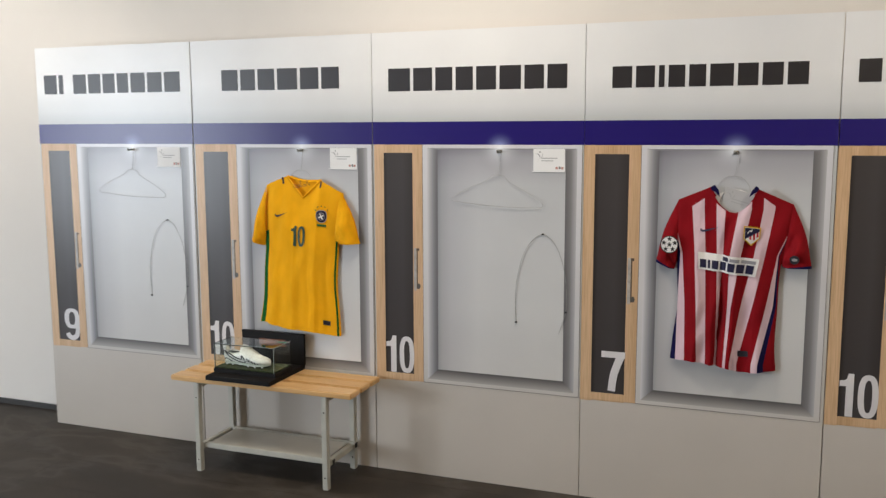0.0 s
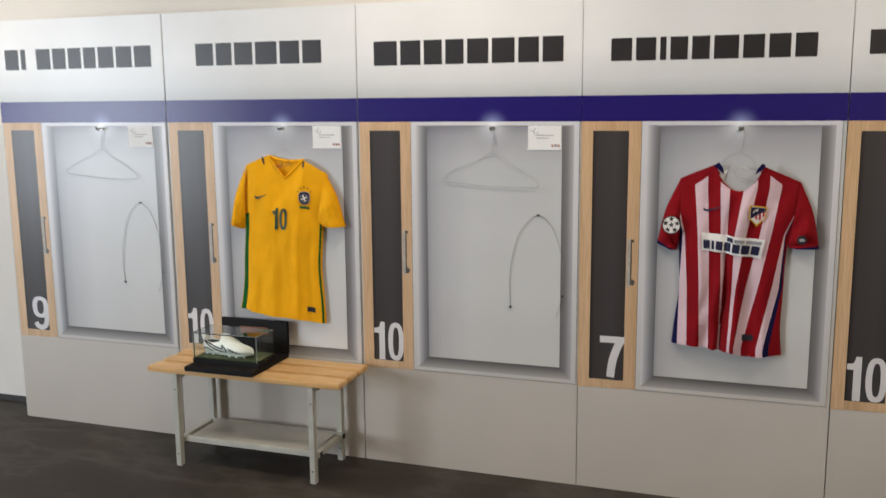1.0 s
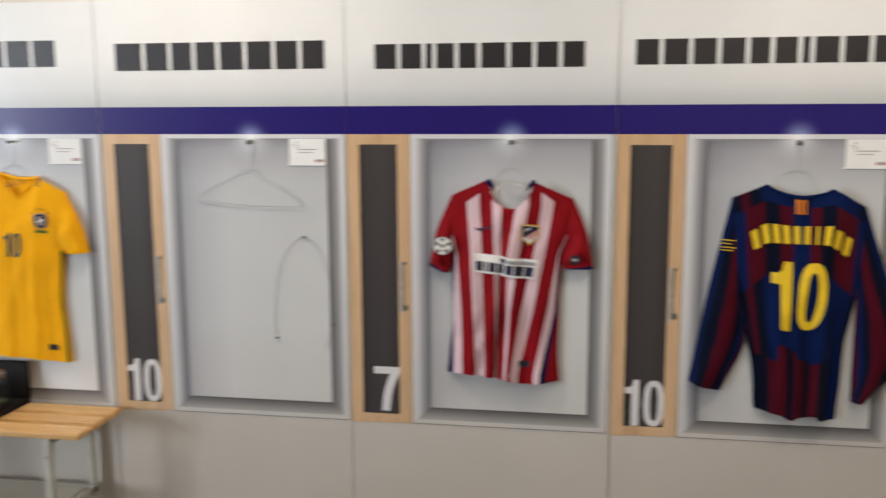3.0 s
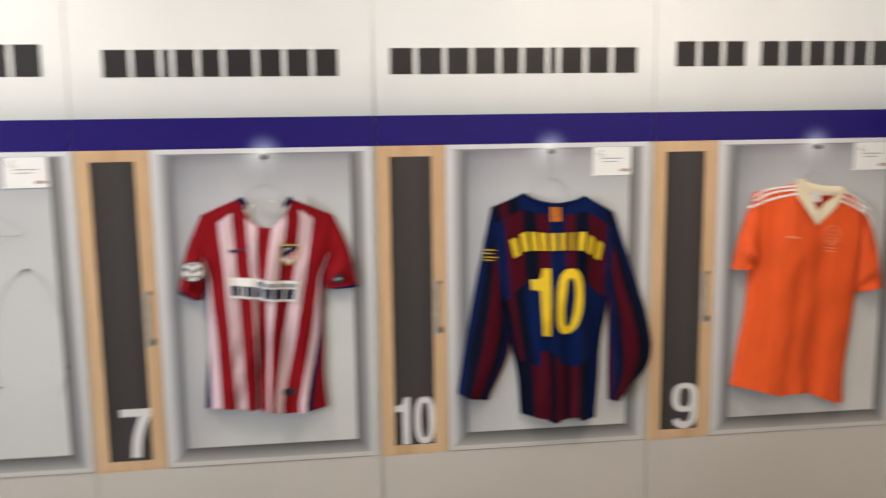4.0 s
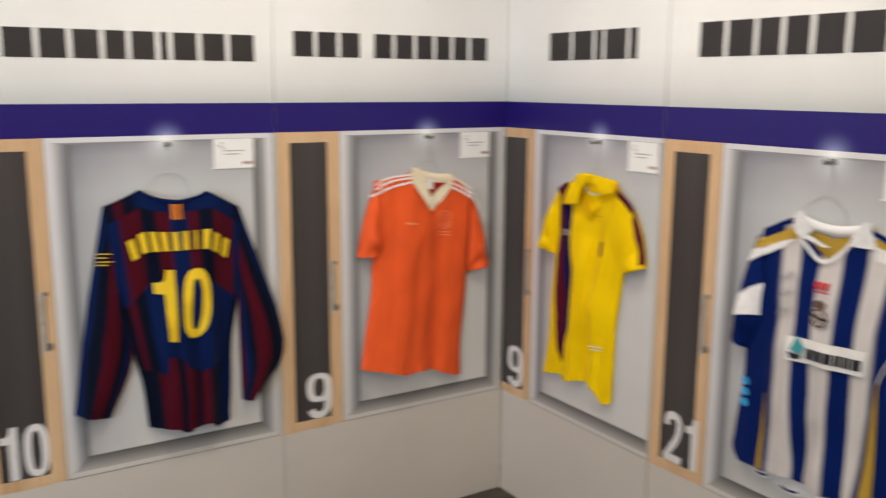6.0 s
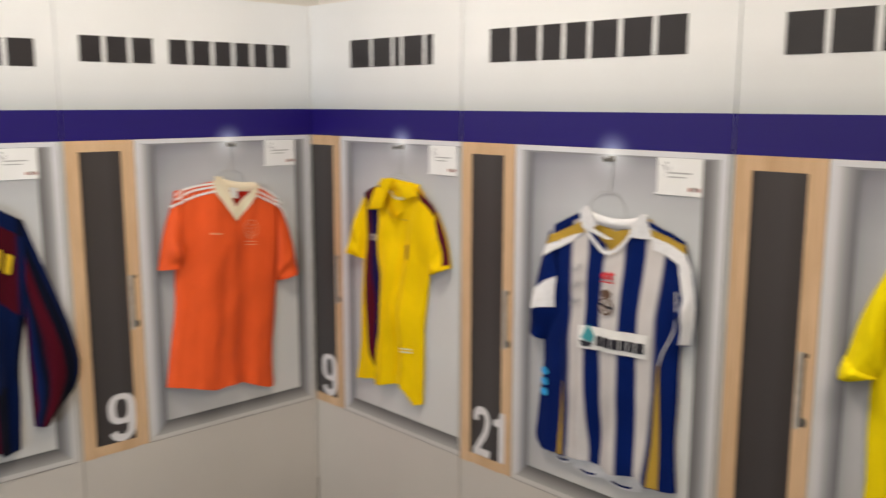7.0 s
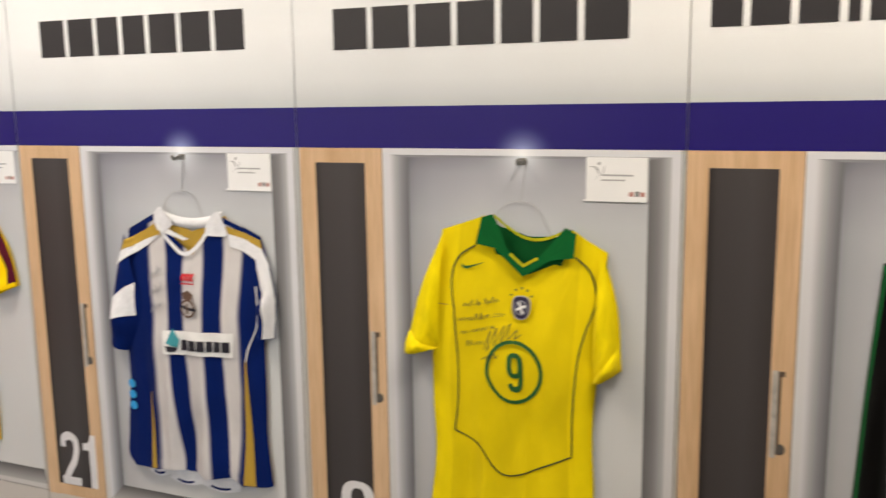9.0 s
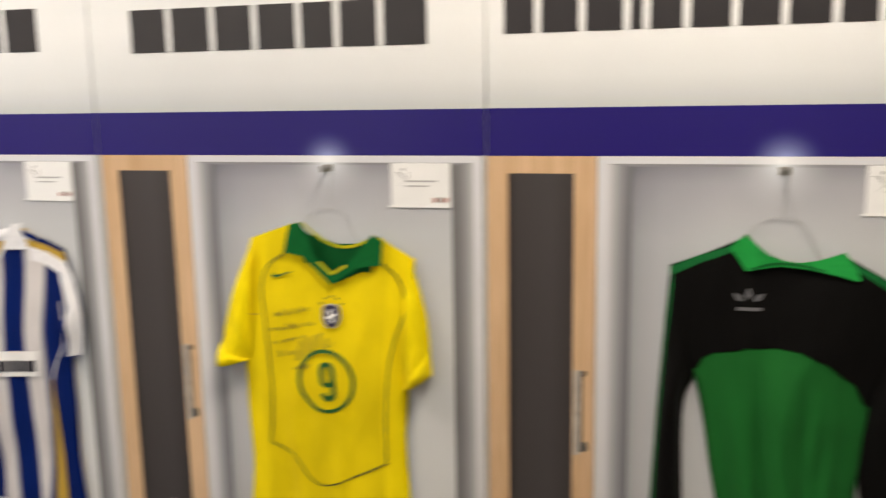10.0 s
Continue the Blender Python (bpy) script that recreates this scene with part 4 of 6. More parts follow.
# second board: golden yellow
c = cloth("gold_knit", stops=[(0.0, GOLD), (0.012, srgb(22, 96, 40)), (0.078, GOLD), (0.965, srgb(22, 96, 40)), (0.985, GOLD)], yoke=(0.34, 0.0, GOLD, 0.5, 2.0))
p = cloth("gold_plain", color=GOLD)
j = Jersey(SITES[1], "golden yellow jersey with green number 10, on a hanger", (0.552, 1.426, 0.737, 1.408), (0.430, 1.378, 0.850, 1.346), (0.416, 1.135, 0.822, 1.12), (0.373, 0.692, 0.824, 0.656), (0.344, 1.112, 0.412, 1.080), (0.932, 1.108, 0.826, 1.104), dip=0.094, root_l=(0.440, 1.374, 0.430, 1.135), root_r=(0.842, 1.344, 0.806, 1.125), vee=True, seed=2, folds=0.5, sag=0.003, edge=((0, 0), (0.09, 0.008), (0.3, 0.008), (0.52, 0.002), (0.68, 0.0), (1, 0)), drapes=((0.24, 0.20, 0.012, 0.05, 0.40), (0.46, 0.48, 0.012, 0.05, 0.45), (0.72, 0.70, 0.012, 0.05, 0.35), (0.90, 0.86, -0.008, 0.03, 0.3), (0.10, 0.09, -0.010, 0.03, 0.3)))
j.body(c, p).sleeves(p).rib("collar", 0.010, p)
j.patch("number", 0.512, 0.388, 0.074, 0.102, INK_DEEP, "dark green number 10", digits("10"), off=0.004)
swoop(j, 0.528, 1.240, 0.066, 0.026, INK_DARK, "small dark sweep")
round_crest(j, 0.748, 1.236, 0.052, 0.062, "dark blue and white crest under small green stars")
j.trace("crest_bar", [(0.724, 1.194), (0.768, 1.190)], 0.010, INK_GREEN, "small green bar", straight=True)
j.patch("hem_label", 0.86, 0.925, 0.036, 0.022, INK_DARK, "dark hem label")
pen_line(j, 0.590, 1.372, 0.690, 1.384, 0.030, INK_BROWN, 5, 1, 0.0014)
j.trace("shoulder_tick", [(0.528, 1.420), (0.536, 1.388)], 0.008, INK_DARK, straight=True)
j.trace("shoulder_tick", [(0.742, 1.404), (0.738, 1.372)], 0.008, INK_DARK, straight=True)

# fourth board: red and white stripes
stripes = [(0.0, NAVY)] + [(k / 14, RED if k % 2 == 0 else WHITE) for k in range(1, 12)] + [(12 / 14, NAVY), (13 / 14, RED)]
cut = ((1.323, 1.138, 0.927, 0.69), ((0.370, 0.372, 0.374, 0.458, 0.505, 0.554, 0.591, 0.643, 0.690, 0.735, 0.779, 0.875, 0.876, 0.877, 0.88), (0.400, 0.417, 0.424, 0.475, 0.516, 0.562, 0.587, 0.615, 0.656, 0.706, 0.749, 0.796, 0.800, 0.802, 0.83), (0.390, 0.408, 0.439, 0.487, 0.523, 0.570, 0.577, 0.612, 0.625, 0.662, 0.708, 0.758, 0.787, 0.798, 0.83), (0.37, 0.407, 0.446, 0.495, 0.529, 0.566, 0.572, 0.603, 0.612, 0.627, 0.656, 0.711, 0.737, 0.759, 0.82)))
c = cloth("red_white_knit", stops=stripes, yoke=(-0.005, 0.130, RED, 0.5, 1.0))
p = cloth("red_plain", color=RED)
n = cloth("navy_trim", color=NAVY)
j = Jersey(SITES[3], "red and white striped jersey with white chest panel, on a hanger", (0.533, 1.412, 0.710, 1.408), (0.403, 1.355, 0.848, 1.345), (0.404, 1.10, 0.812, 1.105), (0.386, 0.684, 0.808, 0.660), (0.316, 1.090, 0.392, 1.062), (0.926, 1.090, 0.818, 1.090), dip=0.102, seed=5, folds=1.0, sag=0.004, pleat=0.040, edge=((0, 0), (0.14, 0.004), (0.45, -0.004), (0.52, 0.006), (0.68, -0.006), (1, 0)), drapes=((0.16, 0.12, 0.010, 0.05, 0.30), (0.36, 0.38, 0.010, 0.04, 0.40), (0.62, 0.56, 0.014, 0.04, 0.30), (0.84, 0.84, 0.010, 0.05, 0.35)))
j.body(c, p, back_dip=0.092, run=cut).sleeves(p, cuff=(n, 0.955, "navy cuff"))
j.strip("collar_corner", [(0.532, 1.412), (0.546, 1.420), (0.562, 1.398)], [(0.528, 1.402), (0.545, 1.392), (0.566, 1.372)], n, "navy collar corner", 0.004)
j.strip("collar_corner", [(0.688, 1.398), (0.704, 1.418), (0.716, 1.412)], [(0.680, 1.374), (0.698, 1.388), (0.712, 1.398)], n, "navy collar corner", 0.004)
PANEL = ((0.490, 1.145), (0.729, 1.123), (0.715, 1.050), (0.494, 1.075))
base = j.strip("chest_panel", PANEL[:2], PANEL[:1:-1], INK_WHITE, "white sponsor panel with dark navy lettering", 0.006, n=30, across=8)
j.inlay(PANEL, ((0.03, 0.135), (0.165, 0.205), (0.235, 0.345), (0.375, 0.475), (0.505, 0.625), (0.655, 0.785), (0.815, 0.945)), 0.40, 0.88, INK_NIGHT, base, 0.0085)
j.inlay(PANEL, ((0.41, 0.50),), 0.10, 0.34, INK_NIGHT, base, 0.0085)
j.inlay(PANEL, ((0.53, 0.69), (0.715, 0.955)), 0.14, 0.32, INK_GREY, base, 0.0085)
swoop(j, 0.530, 1.238, 0.070, 0.024, INK_NIGHT, "small navy sweep")
# crest: gold edge, upright stripes, navy corner
CREST = [(0.665, 1.259), (0.730, 1.251), (0.727, 1.207), (0.694, 1.177), (0.664, 1.206)]
mid = (0.696, 1.221)
inner = lambda k: [(mid[0] + (a - mid[0]) * k, mid[1] + (b - mid[1]) * k) for a, b in CREST]
base = j.poly("crest", CREST, INK_AMBER, "gold-edged crest with red and white stripes and navy corner", 0.0065)
j.poly("crest_field", inner(0.86), INK_WHITE, "", 0.0074, base)
for x in (0.673, 0.687, 0.701, 0.714):
    j.poly("crest_stripe", [(x, 1.234), (x + 0.007, 1.234), (x + 0.007, 1.196 + 0.9 * abs(x + 0.003 - 0.697)), (x, 1.196 + 0.9 * abs(x - 0.697))], INK_RED, "", 0.0080, base)
j.poly("crest_corner", [(0.670, 1.252), (0.725, 1.246), (0.725, 1.236), (0.670, 1.205)], INK_NIGHT, "", 0.0086, base)
j.trace("crest_mark", [(0.679, 1.228), (0.688, 1.240), (0.693, 1.236), (0.697, 1.245)], 0.004, INK_WHITE, "", 0.0092, parent=base)
j.patch("hem_label", 0.70, 0.90, 0.040, 0.024, INK_DARK, "dark hem label")
# white paper insert with small pen marks in the neck
bm = bmesh.new()
bm.faces.new([bm.verts.new((x, -0.0185, z)) for x, z in ((0.546, 1.368), (0.566, 1.384), (0.590, 1.395), (0.616, 1.402), (0.644, 1.400), (0.668, 1.390), (0.694, 1.370), (0.700, 1.350), (0.668, 1.318), (0.622, 1.300), (0.572, 1.318))])
insert = part("neck_insert", bm, INK_WHITE, j.ob, "white paper insert with pen marks")
for line in ([(0.566, 1.346), (0.582, 1.386), (0.590, 1.362), (0.572, 1.366), (0.598, 1.382), (0.612, 1.390)], [(0.606, 1.372), (0.640, 1.360), (0.672, 1.346)], [(0.612, 1.362), (0.640, 1.350), (0.664, 1.340)]):
    bm = bmesh.new()
    ribbon(bm, line, 0.0014, 0.0)
    for v in bm.verts:
        v.co = Vector((v.co.x, -0.0200, v.co.y))
    part("pen_stroke", bm, INK_GREY, insert)
# round badges on the sleeves
b = j.sleeve_badge("sleeve_badge", 0, 0.44, 0.46, 0.074, M["plug"], "round white and black star badge", disc)
q = j.sleeve_at(0, 0.44, 0.46)


def badge_piece(name, points, lift, mat):
    bm = bmesh.new()
    bm.faces.new([bm.verts.new((q.x + x, q.y - 0.007 - lift, q.z + z)) for x, z in points])
    part(name, bm, mat, b)


badge_piece("badge_field", [(0.033 * x, 0.033 * z) for x, z in disc(24)], 0.0008, INK_WHITE)
badge_piece("badge_star", star_points(0, 0, 0.0125), 0.0016, M["plug"])
for i in range(5):
    a = radians(90 + 72 * i)
    badge_piece("badge_star", star_points(0.0235 * math.cos(a), 0.0235 * math.sin(a), 0.0120), 0.0016, M["plug"])
j.sleeve_badge("sleeve_badge", 1, 0.70, 0.55, 0.036, INK_DARK, "dark sleeve badge", disc)
q = j.sleeve_at(1, 0.70, 0.55)
bm = bmesh.new()
bm.faces.new([bm.verts.new((q.x + 0.011 * x, q.y - 0.008, q.z + 0.006 * z)) for x, z in disc(12)])
part("badge_mark", bm, INK_GREY, j.ob)

# fifth board: blue and claret, long sleeves
s1 = [(0.0, BLUE), (0.08, CLARET), (0.22, DEEP), (0.34, CLARET), (0.44, BLUE), (0.58, CLARET), (0.66, DEEP), (0.78, CLARET), (0.94, BLUE)]
s2 = [(0.0, DEEP), (0.06, CLARET), (0.11, DEEP), (0.20, BLUE), (0.84, BLUE), (0.95, DEEP)]
c = cloth("blue_claret_knit", stops=s2, lower=(0.70, [(0.0, DEEP), (0.17, CLARET), (0.36, DEEP), (0.44, CLARET), (0.55, DEEP), (0.62, CLARET), (0.72, DEEP), (0.86, BLUE)]), warp=0.06, soft=0.018)
j = Jersey(SITES[4], "blue and claret long-sleeved jersey seen from behind, yellow number 10", (0.515, 1.406, 0.738, 1.392), (0.405, 1.358, 0.853, 1.328), (0.440, 1.03, 0.840, 1.02), (0.512, 0.594, 0.794, 0.572), (0.278, 0.682, 0.392, 0.652), (0.892, 0.632, 0.842, 0.630), elbow_l=(0.335, 1.02, 0.470, 0.84), elbow_r=(1.006, 0.83, 0.840, 0.80), dip=0.036, seed=9, folds=0.8, edge=((0, 0), (0.3, 0.006), (0.42, -0.010), (0.72, 0.014), (0.78, -0.004), (1, 0)), drapes=((0.30, 0.28, 0.012, 0.05, 0.45), (0.52, 0.46, 0.012, 0.05, 0.55), (0.76, 0.74, 0.014, 0.05, 0.40)))
top = cloth("claret_yoke", stops=s1, warp=0.05, soft=0.018)
slv = cloth("blue_claret_sleeve", stops=[(0.0, BLUE), (0.12, DEEP), (0.36, CLARET), (0.66, DEEP), (0.80, BLUE), (0.92, CLARET)], warp=0.28, soft=0.03)
j.body(c, cloth("deep_blue_inside", color=DEEP), back_dip=0.044).sleeves(slv).rib("collar", 0.014, cloth("blue_trim", color=BLUE), rear=False)
part("yoke", j.grid(lambda s, t: j.on(s, t + 0.10 * abs(2 * s - 1) ** 1.5 * t / 0.30, 0.0016), 48, 16, 0.0, 1.0, 0.05, 0.29), top, j.ob, "claret and dark blue striped shoulders", smooth=True)
for i, w in enumerate((1.0, 1.0, 1.0, 1.0, 0.85, 0.95, 0.42, 1.0, 1.0, 1.05)):
    x = (i + 0.5) / 10 - 0.5
    j.patch("letter_bar", 0.510 + x * 0.80, 0.165 + 0.10 * x * x, 0.0215 * w, 0.060, INK_YELLOW, "", off=0.005, n=5, lean=-22 * x)
j.patch("number", 0.492, 0.425, 0.180, 0.252, INK_YELLOW, "large yellow number 10", digits("10"), lean=-2, off=0.004)
tag = j.patch("neck_tag", 0.50, 0.045, 0.036, 0.056, INK_ORANGE, "orange tag with claret stripes", off=0.004)
for d in (-0.016, 0.016):
    j.patch("tag_stripe", 0.50 + d, 0.045, 0.005, 0.056, INK_BROWN, "", off=0.005, n=3, parent=tag)
q = j.sleeve_at(0, 0.19, 0.20)
for x0, x1, z in ((0.372, 0.416, 1.208), (0.370, 0.404, 1.196), (0.372, 0.420, 1.182), (0.370, 0.408, 1.172)):
    bm = bmesh.new()
    bm.faces.new([bm.verts.new((x, q.y - 0.012, y)) for x, y in ((x0, z), (x1, z - 0.004), (x1, z - 0.0005), (x0, z + 0.0035))])
    part("sleeve_mark", bm, INK_YELLOW, j.ob, "thin yellow stroke")

# sixth board: orange, cream collar
c = cloth("orange_knit", color=ORANGE, rough=0.42)
k = cloth("cream_rib", color=CREAM)
j = Jersey(SITES[5], "orange jersey with cream V-neck collar, on a hanger", (0.530, 1.420, 0.722, 1.396), (0.382, 1.388, 0.820, 1.324), (0.372, 1.12, 0.812, 1.03), (0.318, 0.664, 0.778, 0.568), (0.308, 1.104, 0.400, 1.110), (0.908, 1.030, 0.812, 1.000), dip=0.135, root_l=(0.392, 1.384, 0.400, 1.12), root_r=(0.812, 1.322, 0.796, 1.03), vee=True, seed=12, folds=0.55, sag=-0.002, edge=((0, 0), (0.15, -0.003), (0.38, -0.008), (0.52, 0.014), (0.65, 0.022), (0.80, 0.004), (0.92, -0.008), (1, 0)), drapes=((0.36, 0.30, 0.034, 0.12, 0.05), (0.66, 0.70, -0.036, 0.13, 0.05), (0.50, 0.47, 0.007, 0.04, 0.35), (0.06, 0.05, 0.010, 0.03, 0.35), (0.90, 0.90, 0.010, 0.05, 0.10)))
j.body(c, cloth("red_inside", color=srgb(170, 40, 24)), back_dip=0.012).sleeves(c)
j.strip("collar", [(0.542, 1.434), (0.564, 1.436), (0.592, 1.382), (0.615, 1.314), (0.656, 1.346), (0.698, 1.376), (0.720, 1.400)], [(0.520, 1.416), (0.530, 1.378), (0.570, 1.326), (0.616, 1.260), (0.668, 1.300), (0.712, 1.346), (0.732, 1.384)], k, "cream V-neck collar", 0.005, n=5)
bm = j.grid(lambda q, w: Vector((0.546 + 0.176 * q, -0.015 - 0.006 * math.sin(math.pi * w), 1.436 - 0.034 * q - 0.010 * math.sin(math.pi * q) - 0.036 * w)), 16, 4)
part("collar_back", bm, k, j.ob, "cream collar at the back of the neck", smooth=True)
for right, lines in ((0, ([(0.526, 1.410), (0.450, 1.401), (0.396, 1.386), (0.378, 1.372)], [(0.530, 1.398), (0.445, 1.385), (0.374, 1.358)], [(0.545, 1.384), (0.465, 1.368), (0.395, 1.348), (0.356, 1.333)])), (1, ([(0.734, 1.383), (0.790, 1.352), (0.840, 1.312)], [(0.726, 1.366), (0.786, 1.335), (0.832, 1.304), (0.846, 1.272)], [(0.718, 1.350), (0.792, 1.316), (0.826, 1.288), (0.846, 1.252)]))):
    for line in lines:
        j.trace("shoulder_stripe", line, 0.0075, INK_WHITE, "white shoulder stripe", 0.004, over=right)
# crest in thin pale outlines
base = j.trace("crest", [(0.655, 1.246), (0.682, 1.258), (0.708, 1.246), (0.712, 1.208), (0.684, 1.186), (0.656, 1.206), (0.655, 1.246)], 0.003, INK_PALE, "faint pale outlined crest", 0.004)
for z in (1.238, 1.224, 1.210, 1.198):
    j.trace("crest_line", [(0.664, z), (0.676, z + 0.006), (0.688, z - 0.003), (0.704, z + 0.003)], 0.0024, INK_PALE, "", 0.0042, parent=base)
for z in (1.176, 1.164):
    j.trace("crest_word", [(0.660, z), (0.706, z - 0.004)], 0.0035, INK_PALE, "", 0.004, straight=True, parent=base)
j.trace("maker_mark", [(0.494, 1.226), (0.542, 1.220)], 0.007, INK_PALE, "faint pale mark", 0.004, straight=True)
bm = bmesh.new()
bm.faces.new([bm.verts.new((x, -0.022, z)) for x, z in ((0.604, 1.390), (0.640, 1.384), (0.638, 1.344), (0.606, 1.350))])
part("neck_label", bm, INK_WHITE, j.ob, "white neck label")

# first board of the second row: yellow polo with claret and blue stripe
CLARET_DARK, STRIPE_BLUE = srgb(88, 14, 34), srgb(22, 14, 70)
c = cloth("lemon_stripe_knit", stops=[(0.0, LEMON), (0.25, CLARET_DARK), (0.50, STRIPE_BLUE), (0.75, LEMON)])
p = cloth("lemon_plain", color=LEMON)
k = cloth("claret_plain", color=srgb(84, 20, 36))
cut = ((1.37, 1.313, 1.16, 0.945, 0.76, 0.68), ((0.40, 0.436, 0.466, 0.508, 0.80), (0.40, 0.440, 0.466, 0.520, 0.83), (0.39, 0.438, 0.477, 0.519, 0.82), (0.38, 0.437, 0.484, 0.525, 0.80), (0.37, 0.452, 0.477, 0.491, 0.78), (0.36, 0.470, 0.473, 0.476, 0.77)))
j = Jersey(SITES[6], "yellow polo jersey with claret and blue side stripe", (0.520, 1.402, 0.742, 1.404), (0.418, 1.362, 0.826, 1.330), (0.408, 1.150, 0.786, 1.105), (0.358, 0.624, 0.748, 0.614), (0.317, 1.142, 0.412, 1.112), (0.896, 1.140, 0.788, 1.098), dip=0.115, vee=True, bulge=0.020, seed=15, folds=0.7, sag=0.0, edge=((0, 0), (0.25, 0.028), (0.29, 0.010), (0.33, 0.008), (0.74, 0.046), (0.79, 0.036), (0.90, -0.012), (1, 0)), drapes=((0.33, 0.33, -0.020, 0.025, 0.25), (0.22, 0.27, -0.018, 0.03, 0.35), (0.48, 0.46, 0.020, 0.06, 0.25), (0.78, 0.76, 0.026, 0.05, 0.12), (0.64, 0.62, -0.024, 0.035, 0.15), (0.90, 0.86, -0.012, 0.03, 0.20)))
j.body(c, p, run=cut).sleeves(p)
j.flap("collar_flap", [(0.524, 1.402), (0.590, 1.396), (0.568, 1.320), (0.483, 1.312)], p, "yellow collar flap", -0.046, 0.003)
j.flap("collar_flap", [(0.638, 1.424), (0.742, 1.419), (0.760, 1.382), (0.690, 1.362)], p, "yellow collar flap", -0.044, 0.003)
j.flap("collar_stand", [(0.530, 1.412), (0.560, 1.436), (0.632, 1.434), (0.586, 1.380)], p, "rolled yellow collar", -0.040, 0.006)
bm = j.grid(lambda q, w: Vector((0.560 + 0.180 * q, -0.014 - 0.006 * math.sin(math.pi * w), 1.436 - 0.016 * q - 0.045 * w)), 14, 4)
part("collar_back", bm, p, j.ob, "yellow collar at the back of the neck", smooth=True)
j.trace("neck_tape", [(0.590, 1.388), (0.630, 1.366), (0.680, 1.366)], 0.010, cloth("pale_tape", color=srgb(236, 222, 170)), "pale neck tape", -0.004)
j.trace("placket", [(0.560, 1.318), (0.612, 1.292), (0.688, 1.288)], 0.003, INK_GOLD, "edge of the open placket", 0.003)
j.strip("shoulder_stripe", [(0.424, 1.366), (0.470, 1.388), (0.524, 1.404)], [(0.430, 1.350), (0.458, 1.346), (0.512, 1.330)], k, "claret shoulder panel", 0.003)
j.shoulder_strip("shoulder_stripe", 1, 0.0, 0.99, 0.08, 0.15, k, "claret stripe down the sleeve")
j.strip("shoulder_stripe", [(0.748, 1.404), (0.790, 1.372), (0.830, 1.332)], [(0.752, 1.376), (0.784, 1.350), (0.820, 1.312)], k, "claret shoulder stripe", 0.003)
j.poly("crest", [(0.686 + 0.013 * x, 1.172 + 0.030 * z) for x, z in shield(20)], INK_CLARET, "small claret crest", 0.005)
base = j.strip("maker_mark", [(0.470, 1.218), (0.512, 1.218)], [(0.470, 1.196), (0.512, 1.196)], INK_SILVER, "small pale mark with dark bars", 0.004)
j.inlay(((0.470, 1.218), (0.512, 1.218), (0.512, 1.196), (0.470, 1.196)), ((0.12, 0.28), (0.40, 0.56), (0.68, 0.86)), 0.25, 0.75, INK_INDIGO, base, 0.0052)
for z in (0.812, 0.800):
    j.trace("hem_mark", [(0.664, z), (0.704, z - 0.002)], 0.005, INK_CREAM, "faint pale mark", 0.004, straight=True)

# second board of the second row: blue and white stripes
st = [(k / 7, ink) for k, ink in enumerate((ROYAL, SNOW, ROYAL, SNOW, ROYAL, SNOW, ROYAL))]
cut = ((1.29, 1.11, 0.895, 0.63), ((0.40, 0.508, 0.569, 0.629, 0.694, 0.765, 0.821, 0.90), (0.40, 0.517, 0.574, 0.624, 0.690, 0.752, 0.802, 0.90), (0.37, 0.514, 0.578, 0.630, 0.694, 0.753, 0.800, 0.90), (0.37, 0.512, 0.593, 0.630, 0.702, 0.757, 0.777, 0.90)))
c = cloth("blue_white_knit", stops=st, soft=0.011)
p = cloth("royal_plain", color=ROYAL)
k = cloth("white_collar", color=srgb(236, 235, 238))
g = cloth("gold_trim", color=srgb(186, 152, 62))
j = Jersey(SITES[7], "blue and white striped jersey with white collar, on a hanger", (0.538, 1.388, 0.768, 1.386), (0.428, 1.340, 0.880, 1.338), (0.388, 1.05, 0.882, 1.07), (0.366, 0.664, 0.886, 0.618), (0.342, 1.006, 0.410, 0.974), (0.912, 1.054, 0.864, 1.062), dip=0.112, root_l=(0.424, 1.330, 0.484, 1.10), elbow_r=(0.920, 1.180, 0.862, 1.13), vee=True, bulge=0.018, seed=18, folds=0.65, sag=0.0, edge=((0, 0), (0.02, -0.022), (0.07, -0.042), (0.18, -0.038), (0.25, -0.034), (0.44, -0.012), (0.62, -0.006), (0.75, 0.006), (0.79, -0.004), (0.82, -0.018), (0.97, -0.006), (1, 0)), drapes=((0.36, 0.36, 0.008, 0.04, 0.35), (0.62, 0.60, 0.010, 0.04, 0.40), (0.16, 0.18, -0.010, 0.04, 0.25), (0.50, 0.50, -0.007, 0.03, 0.30), (0.84, 0.86, -0.010, 0.04, 0.35)))
j.body(c, g, run=cut, back_dip=0.050).sleeves(cloth("blue_sleeve", color=ROYAL))
j.strip("gold_stripe", [(0.821, 0.985), (0.811, 0.847), (0.795, 0.612)], [(0.825, 0.985), (0.831, 0.847), (0.836, 0.614)], g, "gold side stripe", 0.0035, n=8)
j.strip("gold_stripe", [(0.486, 0.860), (0.480, 0.740), (0.475, 0.624)], [(0.489, 0.860), (0.492, 0.740), (0.495, 0.624)], g, "gold side stripe", 0.0035, n=8)
